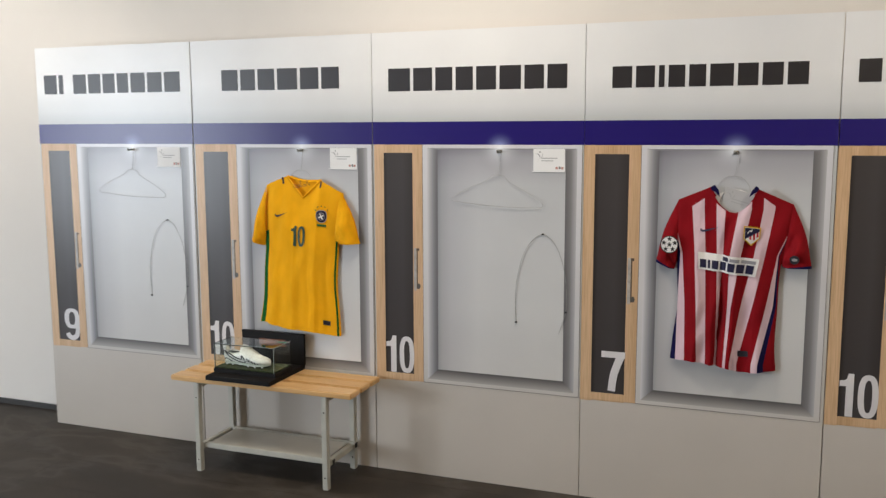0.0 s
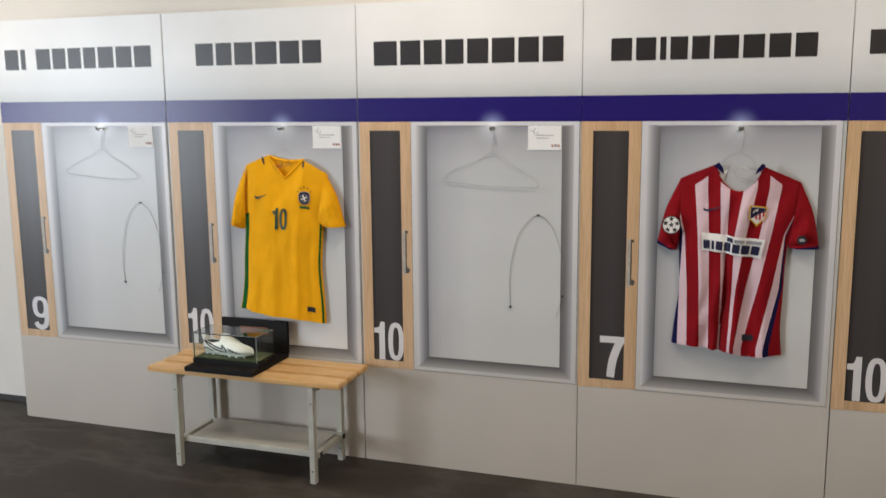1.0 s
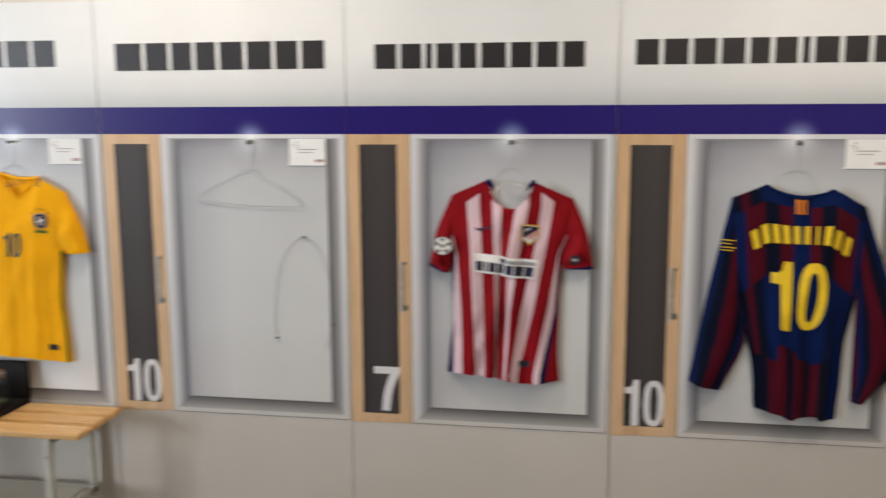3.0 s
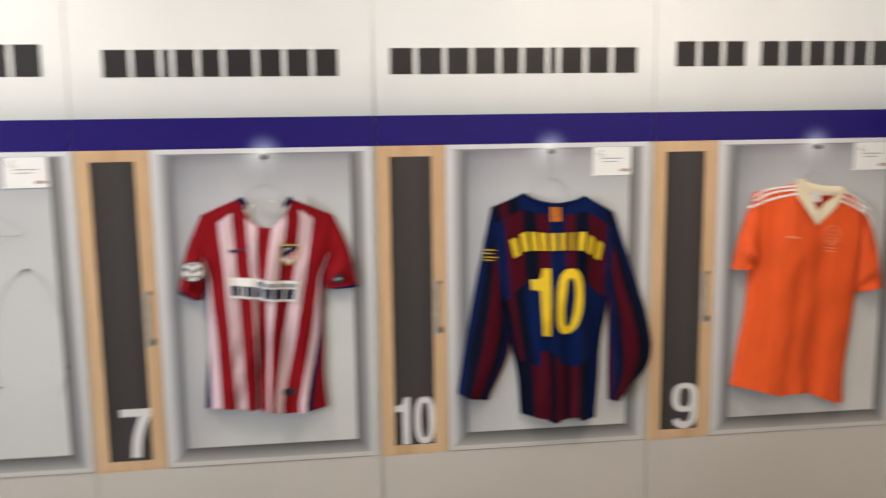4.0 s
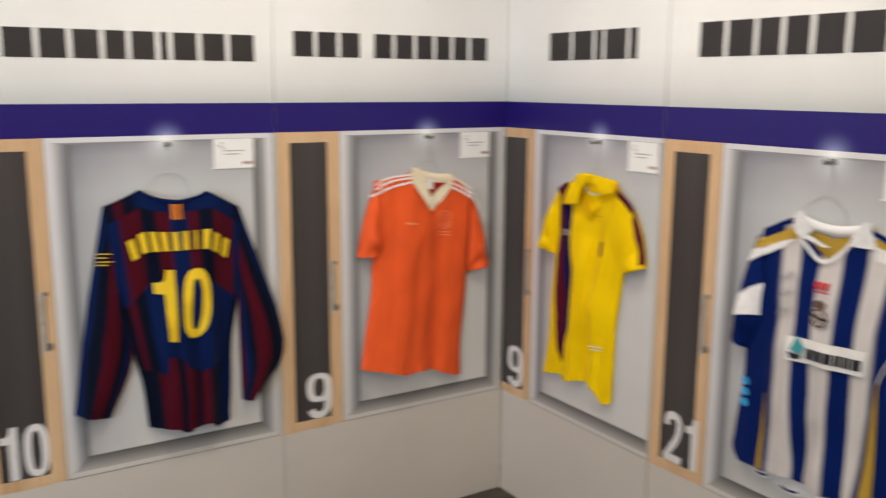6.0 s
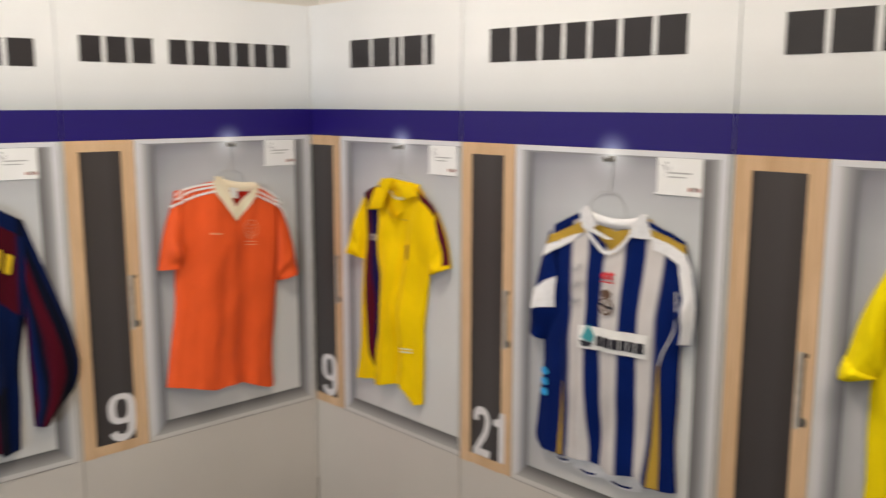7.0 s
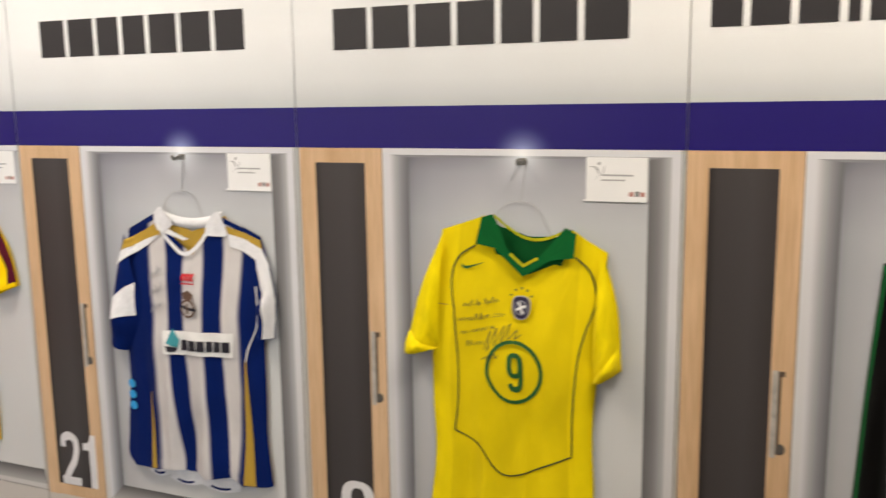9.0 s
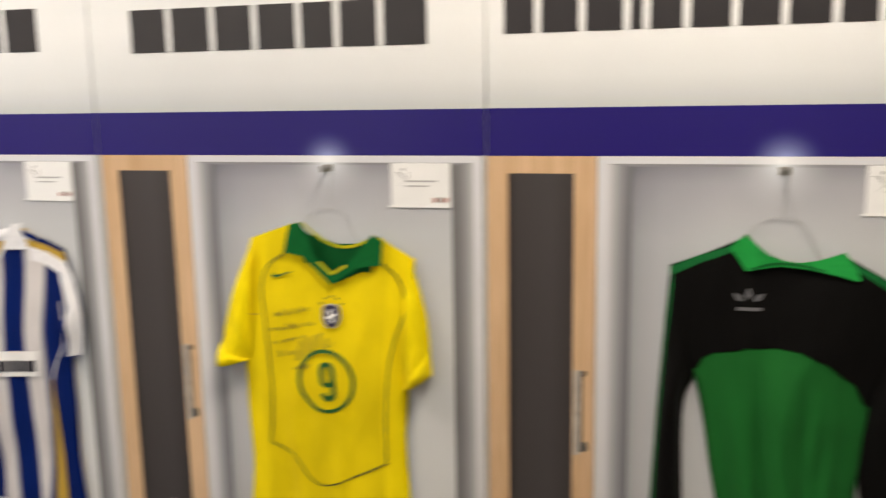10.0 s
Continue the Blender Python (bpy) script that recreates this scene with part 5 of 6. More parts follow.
# the back of the shirt hangs lower than the front
for x0, x1, low in ((0.440, 0.520, 0.588), (0.520, 0.635, 0.574), (0.635, 0.772, 0.572)):
    bm = j.grid(lambda q, w: Vector((x0 + (x1 - x0) * q, -0.012 - 0.003 * math.sin(math.pi * q), 0.66 + (low + 0.012 * (2 * q - 1) ** 2 - 0.66) * w)), 10, 6)
    part("back_hem", bm, k, j.ob, "white inside of the back, hanging below the front", smooth=True)
    bm = j.grid(lambda q, w: Vector((x0 + (x1 - x0) * (0.25 + 0.5 * q), -0.0155 - 0.003 * math.sin(math.pi * q), low + 0.014 + 0.004 * (2 * q - 1) ** 2 - 0.007 * w)), 8, 1)
    part("hem_stripe", bm, p, j.ob, "dark blue stripe inside the back", smooth=True)
# collar: a white stand behind, two points in front, a thin white V
bm = j.grid(lambda q, w: Vector((0.545 + 0.215 * q, -0.016 - 0.008 * math.sin(math.pi * w), 1.404 - 0.030 * math.sin(math.pi * q) ** 0.8 - 0.030 * w + 0.006 * math.sin(math.pi * q))), 18, 4)
part("collar_back", bm, k, j.ob, "broad white collar at the back of the neck", smooth=True)
j.strip("collar_point", [(0.538, 1.392), (0.566, 1.412), (0.592, 1.382), (0.604, 1.362)], [(0.540, 1.372), (0.548, 1.346), (0.566, 1.342), (0.580, 1.340)], k, "white collar point", 0.006, straight=False)
j.strip("collar_point", [(0.716, 1.362), (0.738, 1.392), (0.756, 1.404), (0.766, 1.390)], [(0.712, 1.336), (0.738, 1.334), (0.772, 1.334), (0.782, 1.340)], k, "white collar point", 0.006, straight=False)
j.trace("neck_line", [(0.560, 1.344), (0.600, 1.302), (0.645, 1.280), (0.690, 1.312), (0.722, 1.350)], 0.011, k, "white V-neck edge", 0.004)
j.poly("neck_label", [(0.546, 1.362), (0.580, 1.352), (0.655, 1.322), (0.636, 1.318), (0.560, 1.342)], INK_WHITE, "white label turned out of the collar", 0.004)
# shoulders: blue edge, gold line, white panel
j.strip("shoulder_edge", [(0.430, 1.342), (0.484, 1.368), (0.540, 1.392)], [(0.428, 1.326), (0.484, 1.352), (0.540, 1.374)], p, "blue shoulder edge", 0.0026)
j.strip("shoulder_edge", [(0.766, 1.386), (0.820, 1.362), (0.878, 1.332)], [(0.768, 1.370), (0.820, 1.346), (0.872, 1.316)], p, "blue shoulder edge", 0.0026)
j.strip("gold_stripe", [(0.428, 1.312), (0.500, 1.344), (0.548, 1.368)], [(0.411, 1.276), (0.502, 1.314), (0.556, 1.330)], g, "gold shoulder stripe", 0.0030, over=0)
j.strip("gold_stripe", [(0.768, 1.364), (0.832, 1.346), (0.882, 1.328)], [(0.779, 1.340), (0.834, 1.326), (0.888, 1.302)], g, "gold shoulder stripe", 0.0030, over=1)
j.strip("shoulder_panel", [(0.411, 1.278), (0.502, 1.316), (0.552, 1.332)], [(0.393, 1.236), (0.456, 1.272), (0.510, 1.300)], k, "white shoulder panel", 0.0036, over=0)
j.strip("shoulder_panel", [(0.779, 1.342), (0.834, 1.328), (0.888, 1.304)], [(0.786, 1.306), (0.820, 1.298), (0.872, 1.272)], k, "white shoulder panel", 0.0036, over=1)
j.strip("sleeve_band", [(0.379, 1.137), (0.422, 1.170), (0.462, 1.189)], [(0.357, 1.070), (0.408, 1.086), (0.456, 1.090)], k, "white sleeve band", 0.0030, over=0)
j.strip("sleeve_panel", [(0.884, 1.308), (0.904, 1.270), (0.920, 1.197), (0.924, 1.160), (0.922, 1.110), (0.915, 1.056)], [(0.868, 1.276), (0.872, 1.250), (0.884, 1.200), (0.900, 1.158), (0.899, 1.110), (0.896, 1.060)], k, "white panel down the sleeve", 0.0030, over=1)
j.trace("white_piping", [(0.866, 1.200), (0.868, 1.146), (0.860, 1.082), (0.834, 1.022), (0.823, 0.980)], 0.004, k, "thin white piping", 0.003)
PANEL = ((0.562, 1.058), (0.792, 1.064), (0.788, 0.994), (0.558, 0.988))
base = j.strip("chest_panel", PANEL[:2], PANEL[:1:-1], INK_WHITE, "white sponsor panel with dark lettering", 0.006, n=30, across=8)
j.inlay(PANEL, ((0.275, 0.365), (0.385, 0.495), (0.515, 0.625), (0.645, 0.725), (0.745, 0.835), (0.855, 0.965)), 0.36, 0.80, INK_DARK, base, 0.0085)
j.poly("emblem", [(0.574, 1.022), (0.596, 1.066), (0.618, 1.034), (0.612, 1.012), (0.590, 1.014)], INK_TEAL, "teal leaf emblem", 0.009, base)
j.poly("emblem", [(0.570, 1.014), (0.612, 1.010), (0.604, 0.998), (0.578, 0.996)], INK_DARK, "dark bowl of the emblem", 0.009, base)
for i in range(3):
    j.trace("maker_mark", [(0.634 + i * 0.014, 1.204), (0.630 + i * 0.014, 1.214), (0.640 + i * 0.014, 1.224)], 0.009, INK_RED, "red maker's mark", 0.004)
j.trace("maker_bar", [(0.626, 1.196), (0.670, 1.196)], 0.004, INK_RED, "", 0.0045, straight=True)
j.poly("crest_crown", [(0.634, 1.152), (0.630, 1.168), (0.642, 1.174), (0.648, 1.178), (0.656, 1.174), (0.668, 1.166), (0.664, 1.152)], INK_BRONZE, "brown crown", 0.0045)
base = j.poly("crest", [(0.650 + 0.026 * x, 1.126 + 0.027 * z) for x, z in disc(24)], INK_BRONZE, "pale grey and brown round crest", 0.0050)
j.poly("crest_field", [(0.650 + 0.020 * x, 1.126 + 0.021 * z) for x, z in disc(24)], INK_SILVER, "", 0.0058, base)
j.trace("crest_bar", [(0.626, 1.134), (0.650, 1.126), (0.680, 1.124)], 0.008, INK_DARK, "", 0.0066, parent=base)
j.trace("crest_bar", [(0.648, 1.140), (0.650, 1.112)], 0.007, INK_BRONZE, "", 0.0072, straight=True, parent=base)
for z in (0.874, 0.840, 0.806):
    j.poly("side_spot", [(0.408 + 0.016 * x, z + 0.0135 * y) for x, y in disc(16)], INK_CYAN, "light blue spot", 0.004)
for i in range(3):
    pen_line(j, 0.512, 1.205 - i * 0.05, 0.560, 1.232 - i * 0.05, 0.022, INK_GREY, 40 + i, 1, 0.0020)

# third board of the second row: yellow and green
c = cloth("yellow_knit", stops=[(0.0, srgb(250, 224, 8)), (0.13, srgb(238, 212, 10)), (0.86, srgb(250, 224, 8))])
bright = cloth("yellow_sleeve_knit", color=srgb(252, 228, 6))
p = cloth("green_inside", color=srgb(10, 80, 36))
k = cloth("green_rib", color=srgb(14, 96, 44))
j = Jersey(SITES[8], "yellow jersey with green collar and ringed green number 9", (0.540, 1.422, 0.750, 1.394), (0.418, 1.380, 0.832, 1.342), (0.386, 1.06, 0.814, 1.07), (0.376, 0.640, 0.810, 0.610), (0.314, 1.058, 0.402, 1.078), (0.868, 1.066, 0.806, 1.028), dip=0.126, root_l=(0.428, 1.376, 0.412, 1.09), root_r=(0.820, 1.346, 0.802, 1.085), vee="boat", bulge=0.026, seed=22, folds=0.5, drapes=((0.10, 0.08, -0.008, 0.03, 0.35), (0.88, 0.86, -0.012, 0.03, 0.35), (0.30, 0.34, 0.007, 0.06, 0.50), (0.66, 0.62, 0.008, 0.06, 0.45)))
j.body(c, p, back_dip=0.040).sleeves(bright)
NECK = [(0.562, 1.427), (0.580, 1.392), (0.597, 1.346), (0.638, 1.303), (0.676, 1.330), (0.714, 1.372), (0.738, 1.400)]
j.strip("collar", NECK, [(0.535, 1.419), (0.519, 1.354), (0.564, 1.346), (0.637, 1.280), (0.702, 1.322), (0.759, 1.330), (0.764, 1.386)], k, "green V-neck collar", 0.015, n=6)
lime = cloth("lime_piping", color=srgb(190, 190, 30))
j.trace("collar_piping", [(0.606, 1.334), (0.638, 1.306), (0.672, 1.326)], 0.007, lime, "yellow piping along the V", 0.0165, straight=True)
bm = j.grid(lambda q, w: Vector((0.556 + 0.182 * q, -0.0175, 1.424 - 0.028 * q - 0.040 * math.sin(math.pi * q) - 0.007 * w)), 18, 2)
part("neck_piping", bm, lime, j.ob, "yellow piping round the back of the neck", smooth=True)
ring = j.trace("number_ring", [(0.615 + 0.067 * math.sin(a), 1.045 + 0.075 * math.cos(a)) for a in np.linspace(0, math.tau, 25)], 0.009, INK_GREEN, "green ring round the number", 0.0036)
bm = digits("9")
for v in bm.verts:
    v.co = j.lay(0.602 + v.co.x * 0.040 + v.co.y * -0.004, 0.996 + v.co.y * 0.098, 0.0036 + v.co.z)
part("number", bm, INK_GREEN, j.ob, "green number 9")
piping = tint("olive_piping", 66, 72, 24)
j.trace("piping", [(0.516, 1.350), (0.468, 1.316), (0.449, 1.262), (0.457, 1.177), (0.467, 1.067), (0.465, 0.955), (0.456, 0.874)], 0.004, piping, "dark piping")
j.trace("piping", [(0.456, 0.874), (0.500, 0.856), (0.530, 0.838), (0.560, 0.796), (0.593, 0.777), (0.647, 0.792), (0.755, 0.841)], 0.004, piping, "dark piping")
j.trace("piping", [(0.759, 1.331), (0.796, 1.296), (0.810, 1.230), (0.786, 1.154), (0.768, 1.077), (0.757, 0.945), (0.755, 0.841)], 0.004, piping, "dark piping")
j.trace("sleeve_seam", [(0.392, 1.196), (0.440, 1.196)], 0.0025, INK_GOLD, "stitched seam", 0.003, straight=True)
round_crest(j, 0.632, 1.204, 0.047, 0.058, "dark blue and white crest under small green stars")
swoop(j, 0.508, 1.300, 0.056, 0.020, INK_GREEN, "small green sweep")
for i, (x0, z0, x1, z1, words) in enumerate(((0.484, 1.198, 0.582, 1.216, 3), (0.470, 1.160, 0.600, 1.184, 4), (0.478, 1.128, 0.574, 1.152, 3), (0.490, 1.098, 0.546, 1.112, 2), (0.536, 1.072, 0.580, 1.078, 1))):
    pen_line(j, x0, z0, x1, z1, 0.014, INK_DARK, 60 + i, words)
j.trace("signature", [(0.540, 1.094), (0.556, 1.142), (0.548, 1.092), (0.572, 1.150), (0.566, 1.106), (0.592, 1.158), (0.584, 1.116), (0.606, 1.164), (0.600, 1.126), (0.624, 1.150), (0.618, 1.128), (0.634, 1.140)], 0.0018, INK_DARK, "pen signature", 0.0046)
j.shoulder_strip("cuff_tick", 1, 0.885, 0.915, 0.22, 0.36, INK_GREEN)
for right in (0, 1):
    part("rolled_cuff", j.grid(lambda b, w: j.sleeve_at(right, 0.80 + 0.21 * w, b, 0.002 + 0.016 * math.sin(math.pi * w) ** 0.7 + 0.005 * noise.noise(Vector((9 * b, 3 * w, right)))), 24, 8), bright, j.ob, "rolled yellow cuff", smooth=True)
j.shoulder_strip("cuff_lining", 0, 0.985, 1.02, 0.72, 0.46, k, "green lining of the cuff")

# fourth board of the second row: black and green, long sleeves
BLACK = srgb(6, 5, 5)
c = cloth("green_knit", color=srgb(30, 102, 42))
p = cloth("black_knit", color=BLACK)
k = cloth("green_collar", color=srgb(34, 150, 66))
j = Jersey(SITES[9], "black and green long-sleeved jersey with green collar", (0.540, 1.412, 0.735, 1.386), (0.402, 1.350, 0.865, 1.310), (0.458, 1.11, 0.806, 1.06), (0.538, 0.600, 0.798, 0.590), (0.362, 0.620, 0.448, 0.620), (0.985, 0.640, 0.860, 0.620), elbow_l=(0.381, 1.04, 0.435, 1.01), elbow_r=(0.955, 0.98, 0.790, 0.92), dip=0.045, seed=27, folds=0.6, drapes=((0.36, 0.34, -0.022, 0.035, 0.25), (0.64, 0.62, -0.026, 0.045, 0.25), (0.49, 0.48, 0.014, 0.05, 0.25), (0.80, 0.80, 0.012, 0.05, 0.30), (0.16, 0.16, 0.010, 0.05, 0.30)))
j.body(c, p, back_dip=0.050).sleeves(p)
YOKE = list(zip(*(j.across(x, z) for x, z in ((0.462, 1.100), (0.474, 1.130), (0.496, 1.148), (0.550, 1.161), (0.620, 1.177), (0.665, 1.175), (0.700, 1.155), (0.745, 1.124), (0.773, 1.104), (0.794, 1.062)))))
part("yoke", j.grid(lambda s, w: j.on(s, w * float(np.interp(s, *YOKE)), 0.0022), 90, 30), p, j.ob, "black chest and shoulders", smooth=True)
dim = cloth("dark_green_stripe", color=srgb(24, 104, 52))
j.shoulder_strip("sleeve_stripe", 0, 0.0, 0.95, 0.08, 0.08, dim, "green stripe down the sleeve")
j.shoulder_strip("sleeve_stripe", 1, 0.0, 0.95, 0.08, 0.08, dim, "green stripe down the sleeve")
j.strip("shoulder_stripe", [(0.400, 1.346), (0.460, 1.376), (0.532, 1.402)], [(0.404, 1.328), (0.462, 1.360), (0.530, 1.388)], dim, "green shoulder stripe", 0.003)
j.strip("shoulder_stripe", [(0.742, 1.376), (0.800, 1.346), (0.864, 1.306)], [(0.748, 1.362), (0.800, 1.330), (0.858, 1.290)], dim, "green shoulder stripe", 0.003)
j.strip("collar", [(0.528, 1.404), (0.550, 1.424), (0.572, 1.402), (0.596, 1.382), (0.624, 1.371), (0.656, 1.367), (0.690, 1.373), (0.724, 1.385), (0.738, 1.392), (0.756, 1.368)], [(0.520, 1.394), (0.538, 1.370), (0.553, 1.347), (0.584, 1.353), (0.617, 1.358), (0.655, 1.356), (0.690, 1.351), (0.728, 1.344), (0.762, 1.334), (0.770, 1.336)], k, "green collar with turned-down points", 0.010, n=5)
j.trace("collar_fold", [(0.560, 1.352), (0.606, 1.364), (0.656, 1.362), (0.704, 1.352)], 0.005, cloth("green_collar_inside", color=srgb(22, 104, 46)), "fold of the green collar", 0.0115)
for x, z, lean in ((-0.020, -0.001, 48), (0.0, 0.006, 0), (0.020, -0.001, -48)):
    c_, d_ = math.cos(radians(lean)), math.sin(radians(lean))
    j.poly("leaf_mark", [(0.560 + x + (a * c_ - b * d_), 1.293 + z + (a * d_ + b * c_)) for a, b in ((0, -0.013), (0.006, -0.002), (0.003, 0.008), (0, 0.014), (-0.003, 0.008), (-0.006, -0.002))], INK_DIM, "small grey leaf", 0.005)
j.trace("maker_mark", [(0.538, 1.268), (0.586, 1.268)], 0.007, INK_DIM, "grey bar", 0.005, straight=True)


# ---- bench, glass case, boot ----
def bench():
    ob = thing("bench", "low bench with light wooden slats on a grey steel frame", "bench", pose(-4.48, -0.185, 0))
    top, thick = 0.47, 0.026
    for y in (-0.112, 0.0, 0.112):
        part("slat", boxed(-0.46, 0.515, y - 0.046, y + 0.046, top - thick, top, bevel=0.005), M["slat"], ob)
    for x in (-0.315, 0.375):
        for y in (-0.142, 0.142):
            leg = part("leg", boxed(x - 0.0145, x + 0.0145, y - 0.0145, y + 0.0145, 0, top - thick, bevel=0.003), M["metal"], ob)
            for z in (0.06, 0.37):
                bolt = bmesh.new()
                bmesh.ops.create_cone(bolt, segments=10, radius1=0.004, radius2=0.003, depth=0.003, cap_ends=True, matrix=Matrix.Translation((x, y - 0.0155, z)) @ Matrix.Rotation(math.pi / 2, 4, "X"))
                part("bolt", bolt, M["plug"], leg)
        part("top_rail", boxed(x - 0.014, x + 0.014, -0.124, 0.124, top - thick - 0.028, top - thick - 0.001, bevel=0.003), M["metal"], ob)
        part("side_rail", boxed(x - 0.013, x + 0.013, -0.124, 0.124, 0.105, 0.133, bevel=0.003), M["metal"], ob)
    for y in (-0.118, 0.118):
        rail = part("long_rail", boxed(-0.297, 0.40, y - 0.012, y + 0.012, 0.114, 0.141, bevel=0.003), M["metal"], ob)
        part("end_plug", boxed(0.40, 0.4035, y - 0.010, y + 0.010, 0.116, 0.139), M["plug"], rail)
    part("shelf", boxed(-0.272, 0.361, -0.105, 0.105, 0.136, 0.139, bevel=0.001), M["sheet_steel"], ob, "thin grey sheet steel shelf")
    return ob


bench()


def clear(name, tint=(0.9, 0.95, 0.94)):
    m, n, l, b = material(name, 0.02)
    b.inputs["Base Color"].default_value, b.inputs["Transmission Weight"].default_value, b.inputs["IOR"].default_value = (*tint, 1), 1.0, 1.2
    return m


M["acrylic"] = clear("acrylic")
M["acrylic_edge"] = plain("acrylic_edge", (0.28, 0.33, 0.32), 0.2, vary=0.2)
M["turf"] = plain("artificial_turf", (0.034, 0.046, 0.013), 0.9, vary=0.5, scale=60, relief=0.8, grain=700)
M["leather"] = plain("white_leather", (0.62, 0.61, 0.56), 0.4, vary=0.08, scale=30)
M["sole"] = plain("sole_plastic", (0.48, 0.50, 0.44), 0.4)
M["glint_green"] = plain("green_glint", (0.04, 0.42, 0.24), 0.15, vary=0.2)
M["dark_green"] = plain("dark_green_trim", (0.006, 0.013, 0.010), 0.5)
M["black"].node_tree.nodes["Principled BSDF"].inputs["Specular IOR Level"].default_value = 0.2
M["plaque"] = plain("brown_reflection", (0.23, 0.075, 0.020), 0.4, vary=0.3, scale=25)
TABLE = 0.47


def glass_case():
    ob = thing("display_case", "clear acrylic case on a black plinth with a tall black back", "display case", pose(-4.548, -0.19, TABLE))
    part("plinth", boxed(-0.176, 0.174, -0.172, 0.166, 0, 0.022, bevel=0.002), M["black"], ob)
    part("upper_plinth", boxed(-0.178, 0.164, -0.100, 0.056, 0.022, 0.042, bevel=0.002), M["black"], ob)
    part("back_board", boxed(-0.175, 0.180, 0.146, 0.164, 0.022, 0.177, bevel=0.002), M["black"], ob)
    part("turf", boxed(-0.168, 0.153, -0.094, 0.048, 0.042, 0.048), M["turf"], ob, "dark green artificial turf")
    x0, x1, y0, y1, z0, z1, w = -0.172, 0.157, -0.098, 0.052, 0.042, 0.159, 0.004
    for a in ((x0, x1, y0, y0 + w, z0, z1), (x0, x0 + w, y0 + w, y1, z0, z1), (x1 - w, x1, y0 + w, y1, z0, z1), (x0, x1, y0, y1, z1, z1 + w)):
        pane = part("pane", boxed(*a), M["acrylic"], ob, "clear acrylic pane")
        pane.visible_shadow = False
    for a in ((x0, x0 + 0.002, y0 - 0.001, y0 + 0.001, z0, z1), (x1 - 0.002, x1, y0 - 0.001, y0 + 0.001, z0, z1), (x0, x1, y0 - 0.001, y0 + 0.001, z1 + w - 0.001, z1 + w + 0.001), (x1 - 0.001, x1 + 0.001, y0, y1, z1 + w - 0.001, z1 + w + 0.001)):
        part("pane_edge", boxed(*a), M["acrylic_edge"], ob, "bright cut edge of the acrylic")
    # green glint on the lid, painted as a thin strip
    part("pane_edge", boxed(x1 - 0.050, x1 - 0.004, y1 - 0.030, y1 - 0.027, z1 + w, z1 + w + 0.002), M["glint_green"], ob, "green glint on the acrylic lid, painted as a strip")
    # brown plate stands in for the jersey's reflection in the lid
    part("plaque", boxed(-0.07, 0.075, 0.1405, 0.1465, 0.108, 0.142, bevel=0.001), M["plaque"], ob, "orange-brown reflection in the case lid, put in as a plate")
    return ob


glass_case()


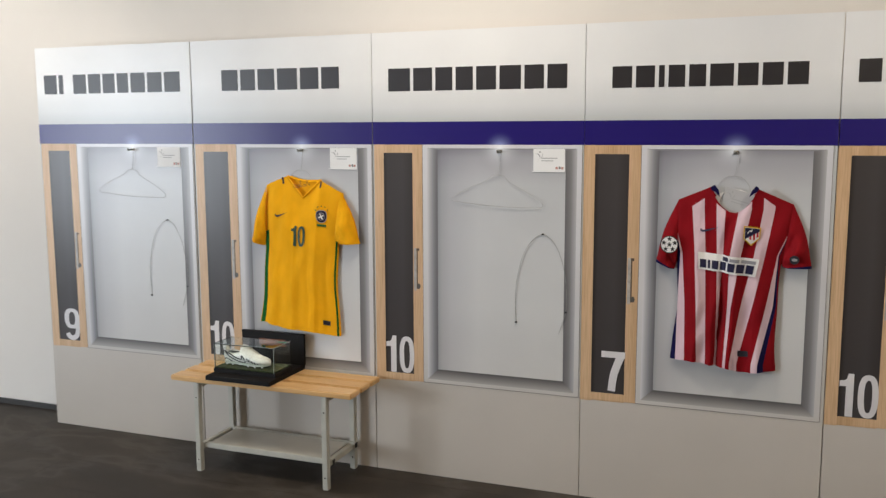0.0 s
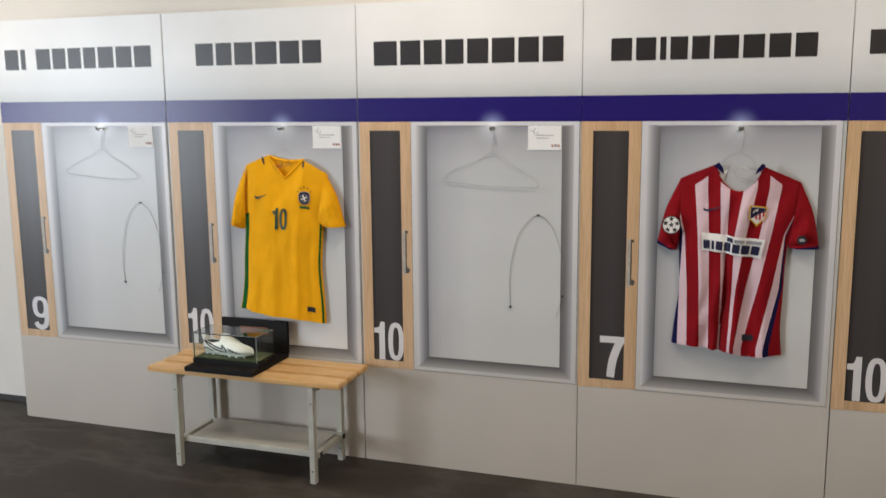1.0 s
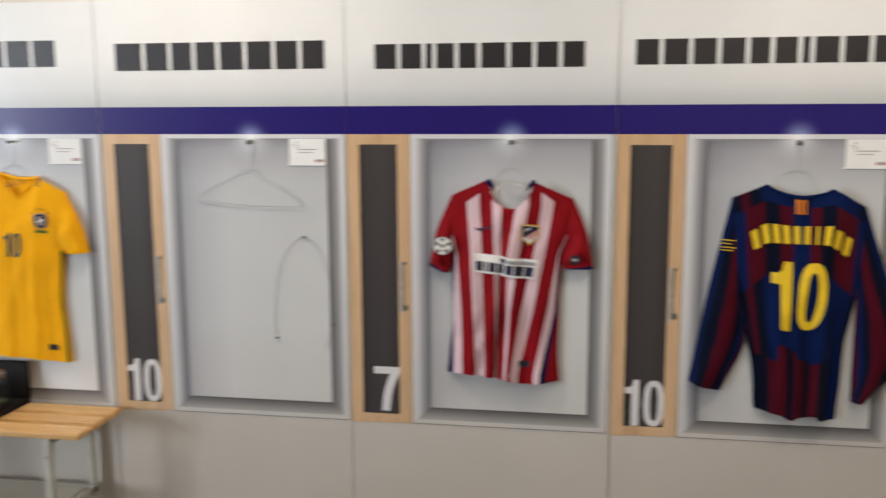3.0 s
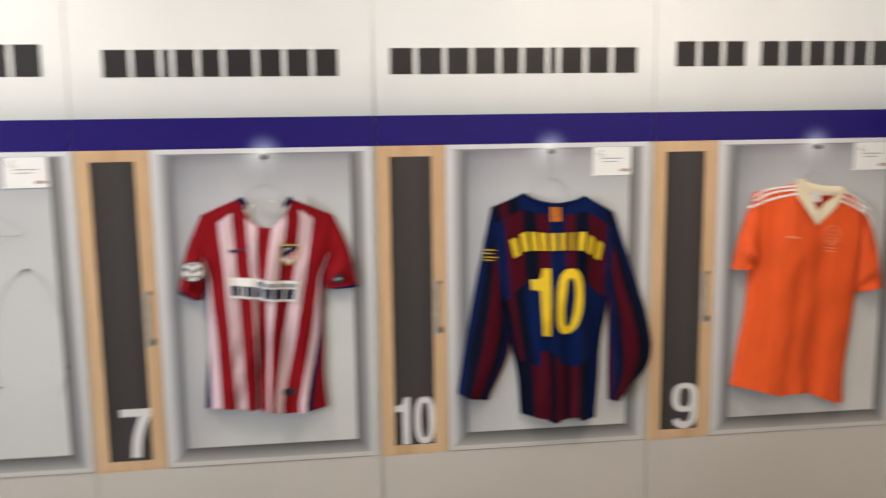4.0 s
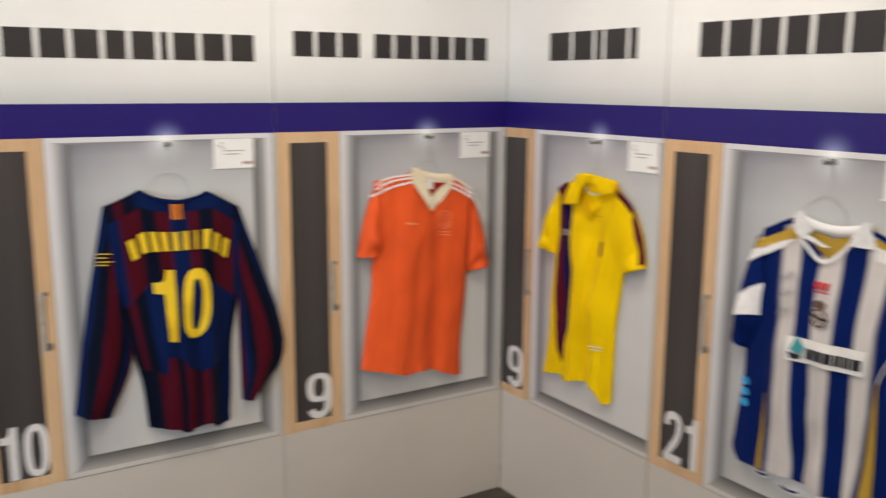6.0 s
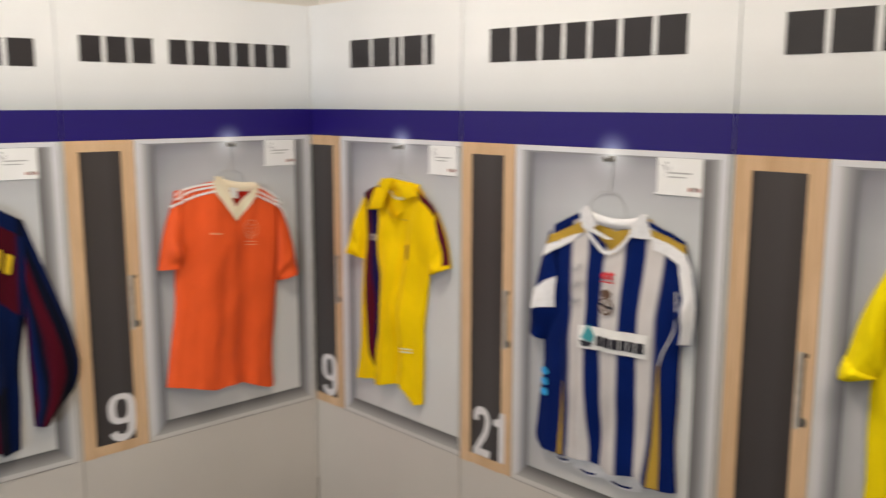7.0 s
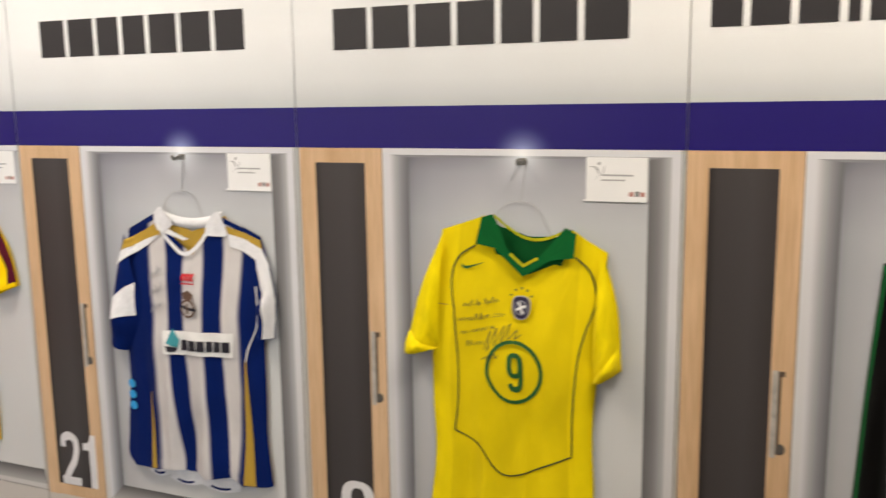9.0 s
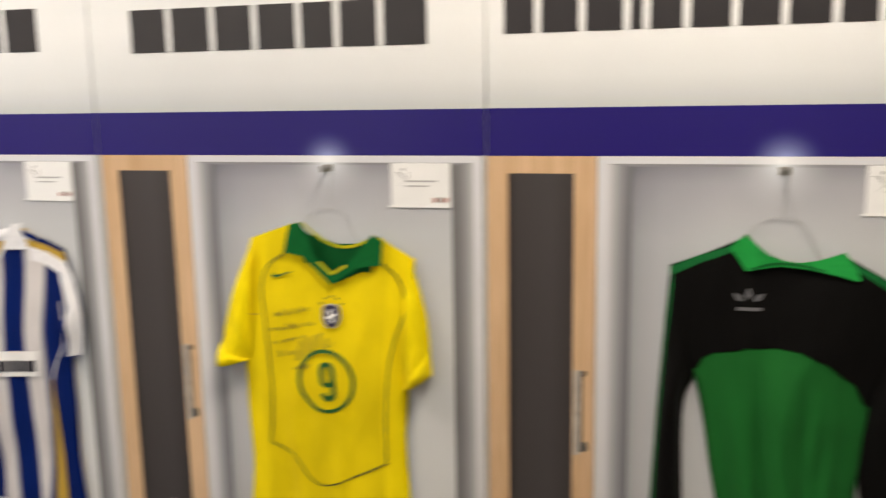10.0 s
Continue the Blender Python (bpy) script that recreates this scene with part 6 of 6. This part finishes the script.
def boot():
    """A football boot: an upper swept along its length, an open ankle, sole, studs, laces and stripe."""
    ob = thing("football_boot", "white leather football boot with dark green stripe on turf", "boot", pose(-4.580, -0.212, TABLE + 0.0405, 0, 0, -4))
    length, rings, around = 0.262, 26, 20

    def section(t):
        """half width, height and sole's lift at t, from heel 0 to toe 1"""
        half = 0.032 + 0.012 * math.sin(math.pi * min(1, t * 0.9) ** 1.5) - 0.006 * math.sin(math.pi * t)
        half *= min(1.0, (t / 0.06) ** 0.5 if t < 0.06 else 1.0) * (1 - max(0, (t - 0.82) / 0.18) ** 2.2 * 0.92)
        high = float(np.interp(t, (0, 0.08, 0.22, 0.42, 0.6, 0.8, 0.93, 1), (0.084, 0.096, 0.082, 0.098, 0.076, 0.054, 0.042, 0.022)))
        return half, high, 0.016 + 0.010 * max(0, t - 0.7) ** 1.3 * 3

    bm = bmesh.new()
    loops = []
    for i in range(rings + 1):
        t = i / rings
        half, high, lift = section(t)
        loop = []
        for k in range(around):
            a = math.tau * k / around
            c, s = math.cos(a), math.sin(a)
            squeeze = 1.0 if s < 0 else (1 - 0.45 * s)
            z = lift + (high - 0.012) * (s * 0.5 + 0.5) ** 0.85
            loop.append(bm.verts.new((-length / 2 + t * length, c * half * squeeze, z)))
        loops.append(loop)
    for a, b in zip(loops, loops[1:]):
        for k in range(around):
            bm.faces.new((a[k], a[(k + 1) % around], b[(k + 1) % around], b[k]))
    bm.faces.new(loops[-1])
    bm.faces.new(list(reversed(loops[0])))
    # the ankle's opening
    hole = [f for f in bm.faces if -0.120 < f.calc_center_median().x < -0.030 and f.calc_center_median().z > 0.066 and abs(f.calc_center_median().y) < 0.027]
    bmesh.ops.delete(bm, geom=hole, context="FACES")
    bmesh.ops.recalc_face_normals(bm, faces=bm.faces)
    upper = part("upper", bm, M["leather"], ob, smooth=True)
    upper.modifiers.new("thick", "SOLIDIFY").thickness = 0.002
    lining = bmesh.new()
    bmesh.ops.create_grid(lining, x_segments=6, y_segments=3, size=1, matrix=Matrix.Translation((-0.080, 0, 0.063)) @ Matrix.Diagonal((0.044, 0.026, 1, 1)))
    part("lining", lining, M["dark_green"], ob, "dark lining")
    sole = bmesh.new()
    rows = []
    for i in range(rings + 1):
        t = i / rings
        half, _, lift = section(t)
        x = -length / 2 + t * length
        rows.append([sole.verts.new(q) for q in ((x, -half * 0.95, lift + 0.007), (x, half * 0.95, lift + 0.007), (x, half * 0.86, lift - 0.003), (x, -half * 0.86, lift - 0.003))])
    for a, b in zip(rows, rows[1:]):
        for k in range(4):
            sole.faces.new((a[k], a[(k + 1) % 4], b[(k + 1) % 4], b[k]))
    bmesh.ops.recalc_face_normals(sole, faces=sole.faces)
    part("sole", sole, M["sole"], ob, "pale sole plate")
    for x, y in ((-0.11, -0.02), (-0.11, 0.02), (-0.075, -0.022), (-0.075, 0.022), (0.02, -0.028), (0.02, 0.028), (0.06, -0.03), (0.06, 0.03), (0.095, -0.018), (0.095, 0.018)):
        stud = bmesh.new()
        bmesh.ops.create_cone(stud, segments=10, radius1=0.003, radius2=0.005, depth=0.014, cap_ends=True, matrix=Matrix.Translation((x, y, 0.007)))
        part("stud", stud, M["card"], ob, "white stud")
    for i in range(5):
        x = -0.030 + i * 0.017
        t = (x + length / 2) / length
        half, high, lift = section(t)
        z = lift + high - 0.012
        part("lace", tube(bow([(x, -0.018, z - 0.006), (x + 0.004, -0.008, z + 0.003), (x + 0.006, 0.008, z + 0.003), (x + 0.008, 0.018, z - 0.006)]), 0.0022, 6), M["leather"], ob, smooth=True)
    def flank(x, z, off):
        """A place on the boot's outer side."""
        half, high, lift = section((x + length / 2) / length)
        up = 2 * min(max((z - lift) / (high - 0.012), 0.0), 1.0) ** (1 / 0.85) - 1
        return x, -half * math.sqrt(max(0.0, 1 - up * up)) * (1 - 0.45 * max(0.0, up)) - off, z

    # a sweeping mark in black outline, with a dark green heel line
    run = [(-0.116, 0.074), (-0.085, 0.052), (-0.045, 0.032), (-0.012, 0.024), (0.004, 0.034), (0.000, 0.052), (-0.012, 0.060), (-0.012, 0.046), (-0.032, 0.044), (-0.072, 0.058), (-0.116, 0.074)]
    part("outlined_mark", tube([flank(p.x, p.y, 0.001) for p in bow([(*q, 0) for q in run], 5)], 0.0036, 6), M["plug"], ob, "black outlined sweep on the side", smooth=True)
    part("heel_line", tube([flank(-0.124 + 0.006 * i, 0.030 + 0.010 * math.sin(i * 0.5), 0.001) for i in range(9)], 0.0030, 5), M["dark_green"], ob, "dark green line at the heel", smooth=True)
    part("welt_line", tube([flank(-0.122 + 0.0125 * i, section((-0.122 + 0.0125 * i + length / 2) / length)[2] + 0.010, 0.001) for i in range(20)], 0.0012, 5), M["plug"], ob, "dark line above the sole", smooth=True)
    for i in range(6):
        x = 0.016 + i * 0.015
        top = 0.052 - i * 0.005
        part("scribble", tube([flank(q.x, q.y, 0.001) for q in bow([(x, top - 0.016, 0), (x + 0.006, top, 0), (x + 0.010, top - 0.018, 0), (x + 0.018, top - 0.004, 0)], 5)], 0.0020, 5), M["plug"], ob, "black pen scribble", smooth=True)
    return ob


boot()

# ---- floor planks ----
PLANK, RUN, GAP = 0.305, 1.22, 0.0004
plank_mesh = mesh_of("plank", boxed(0, RUN - GAP, 0, PLANK - GAP, -0.004, 0.0, bevel=0.0004), M["floor"])
for row in range(-14, 1):
    for col in range(9):
        x, y = -10.0 + col * RUN - (row % 3) * 0.41, row * PLANK - 0.115
        x0, x1 = max(x, WEST), min(x + RUN - GAP, EAST)
        if x1 - x0 < 0.02:
            continue
        whole = x1 - x0 > RUN - GAP - 0.001
        plank = new("plank", plank_mesh if whole else mesh_of("plank", boxed(0, x1 - x0, 0, PLANK - GAP, -0.004, 0.0, bevel=0.0004), M["floor"]))
        plank.parent, plank.location = floor, (x0, y, 0)
rest = part("vinyl", boxed(WEST, EAST, SOUTH, -14 * PLANK - 0.1165, -0.004, 0.0), M["floor"], floor)
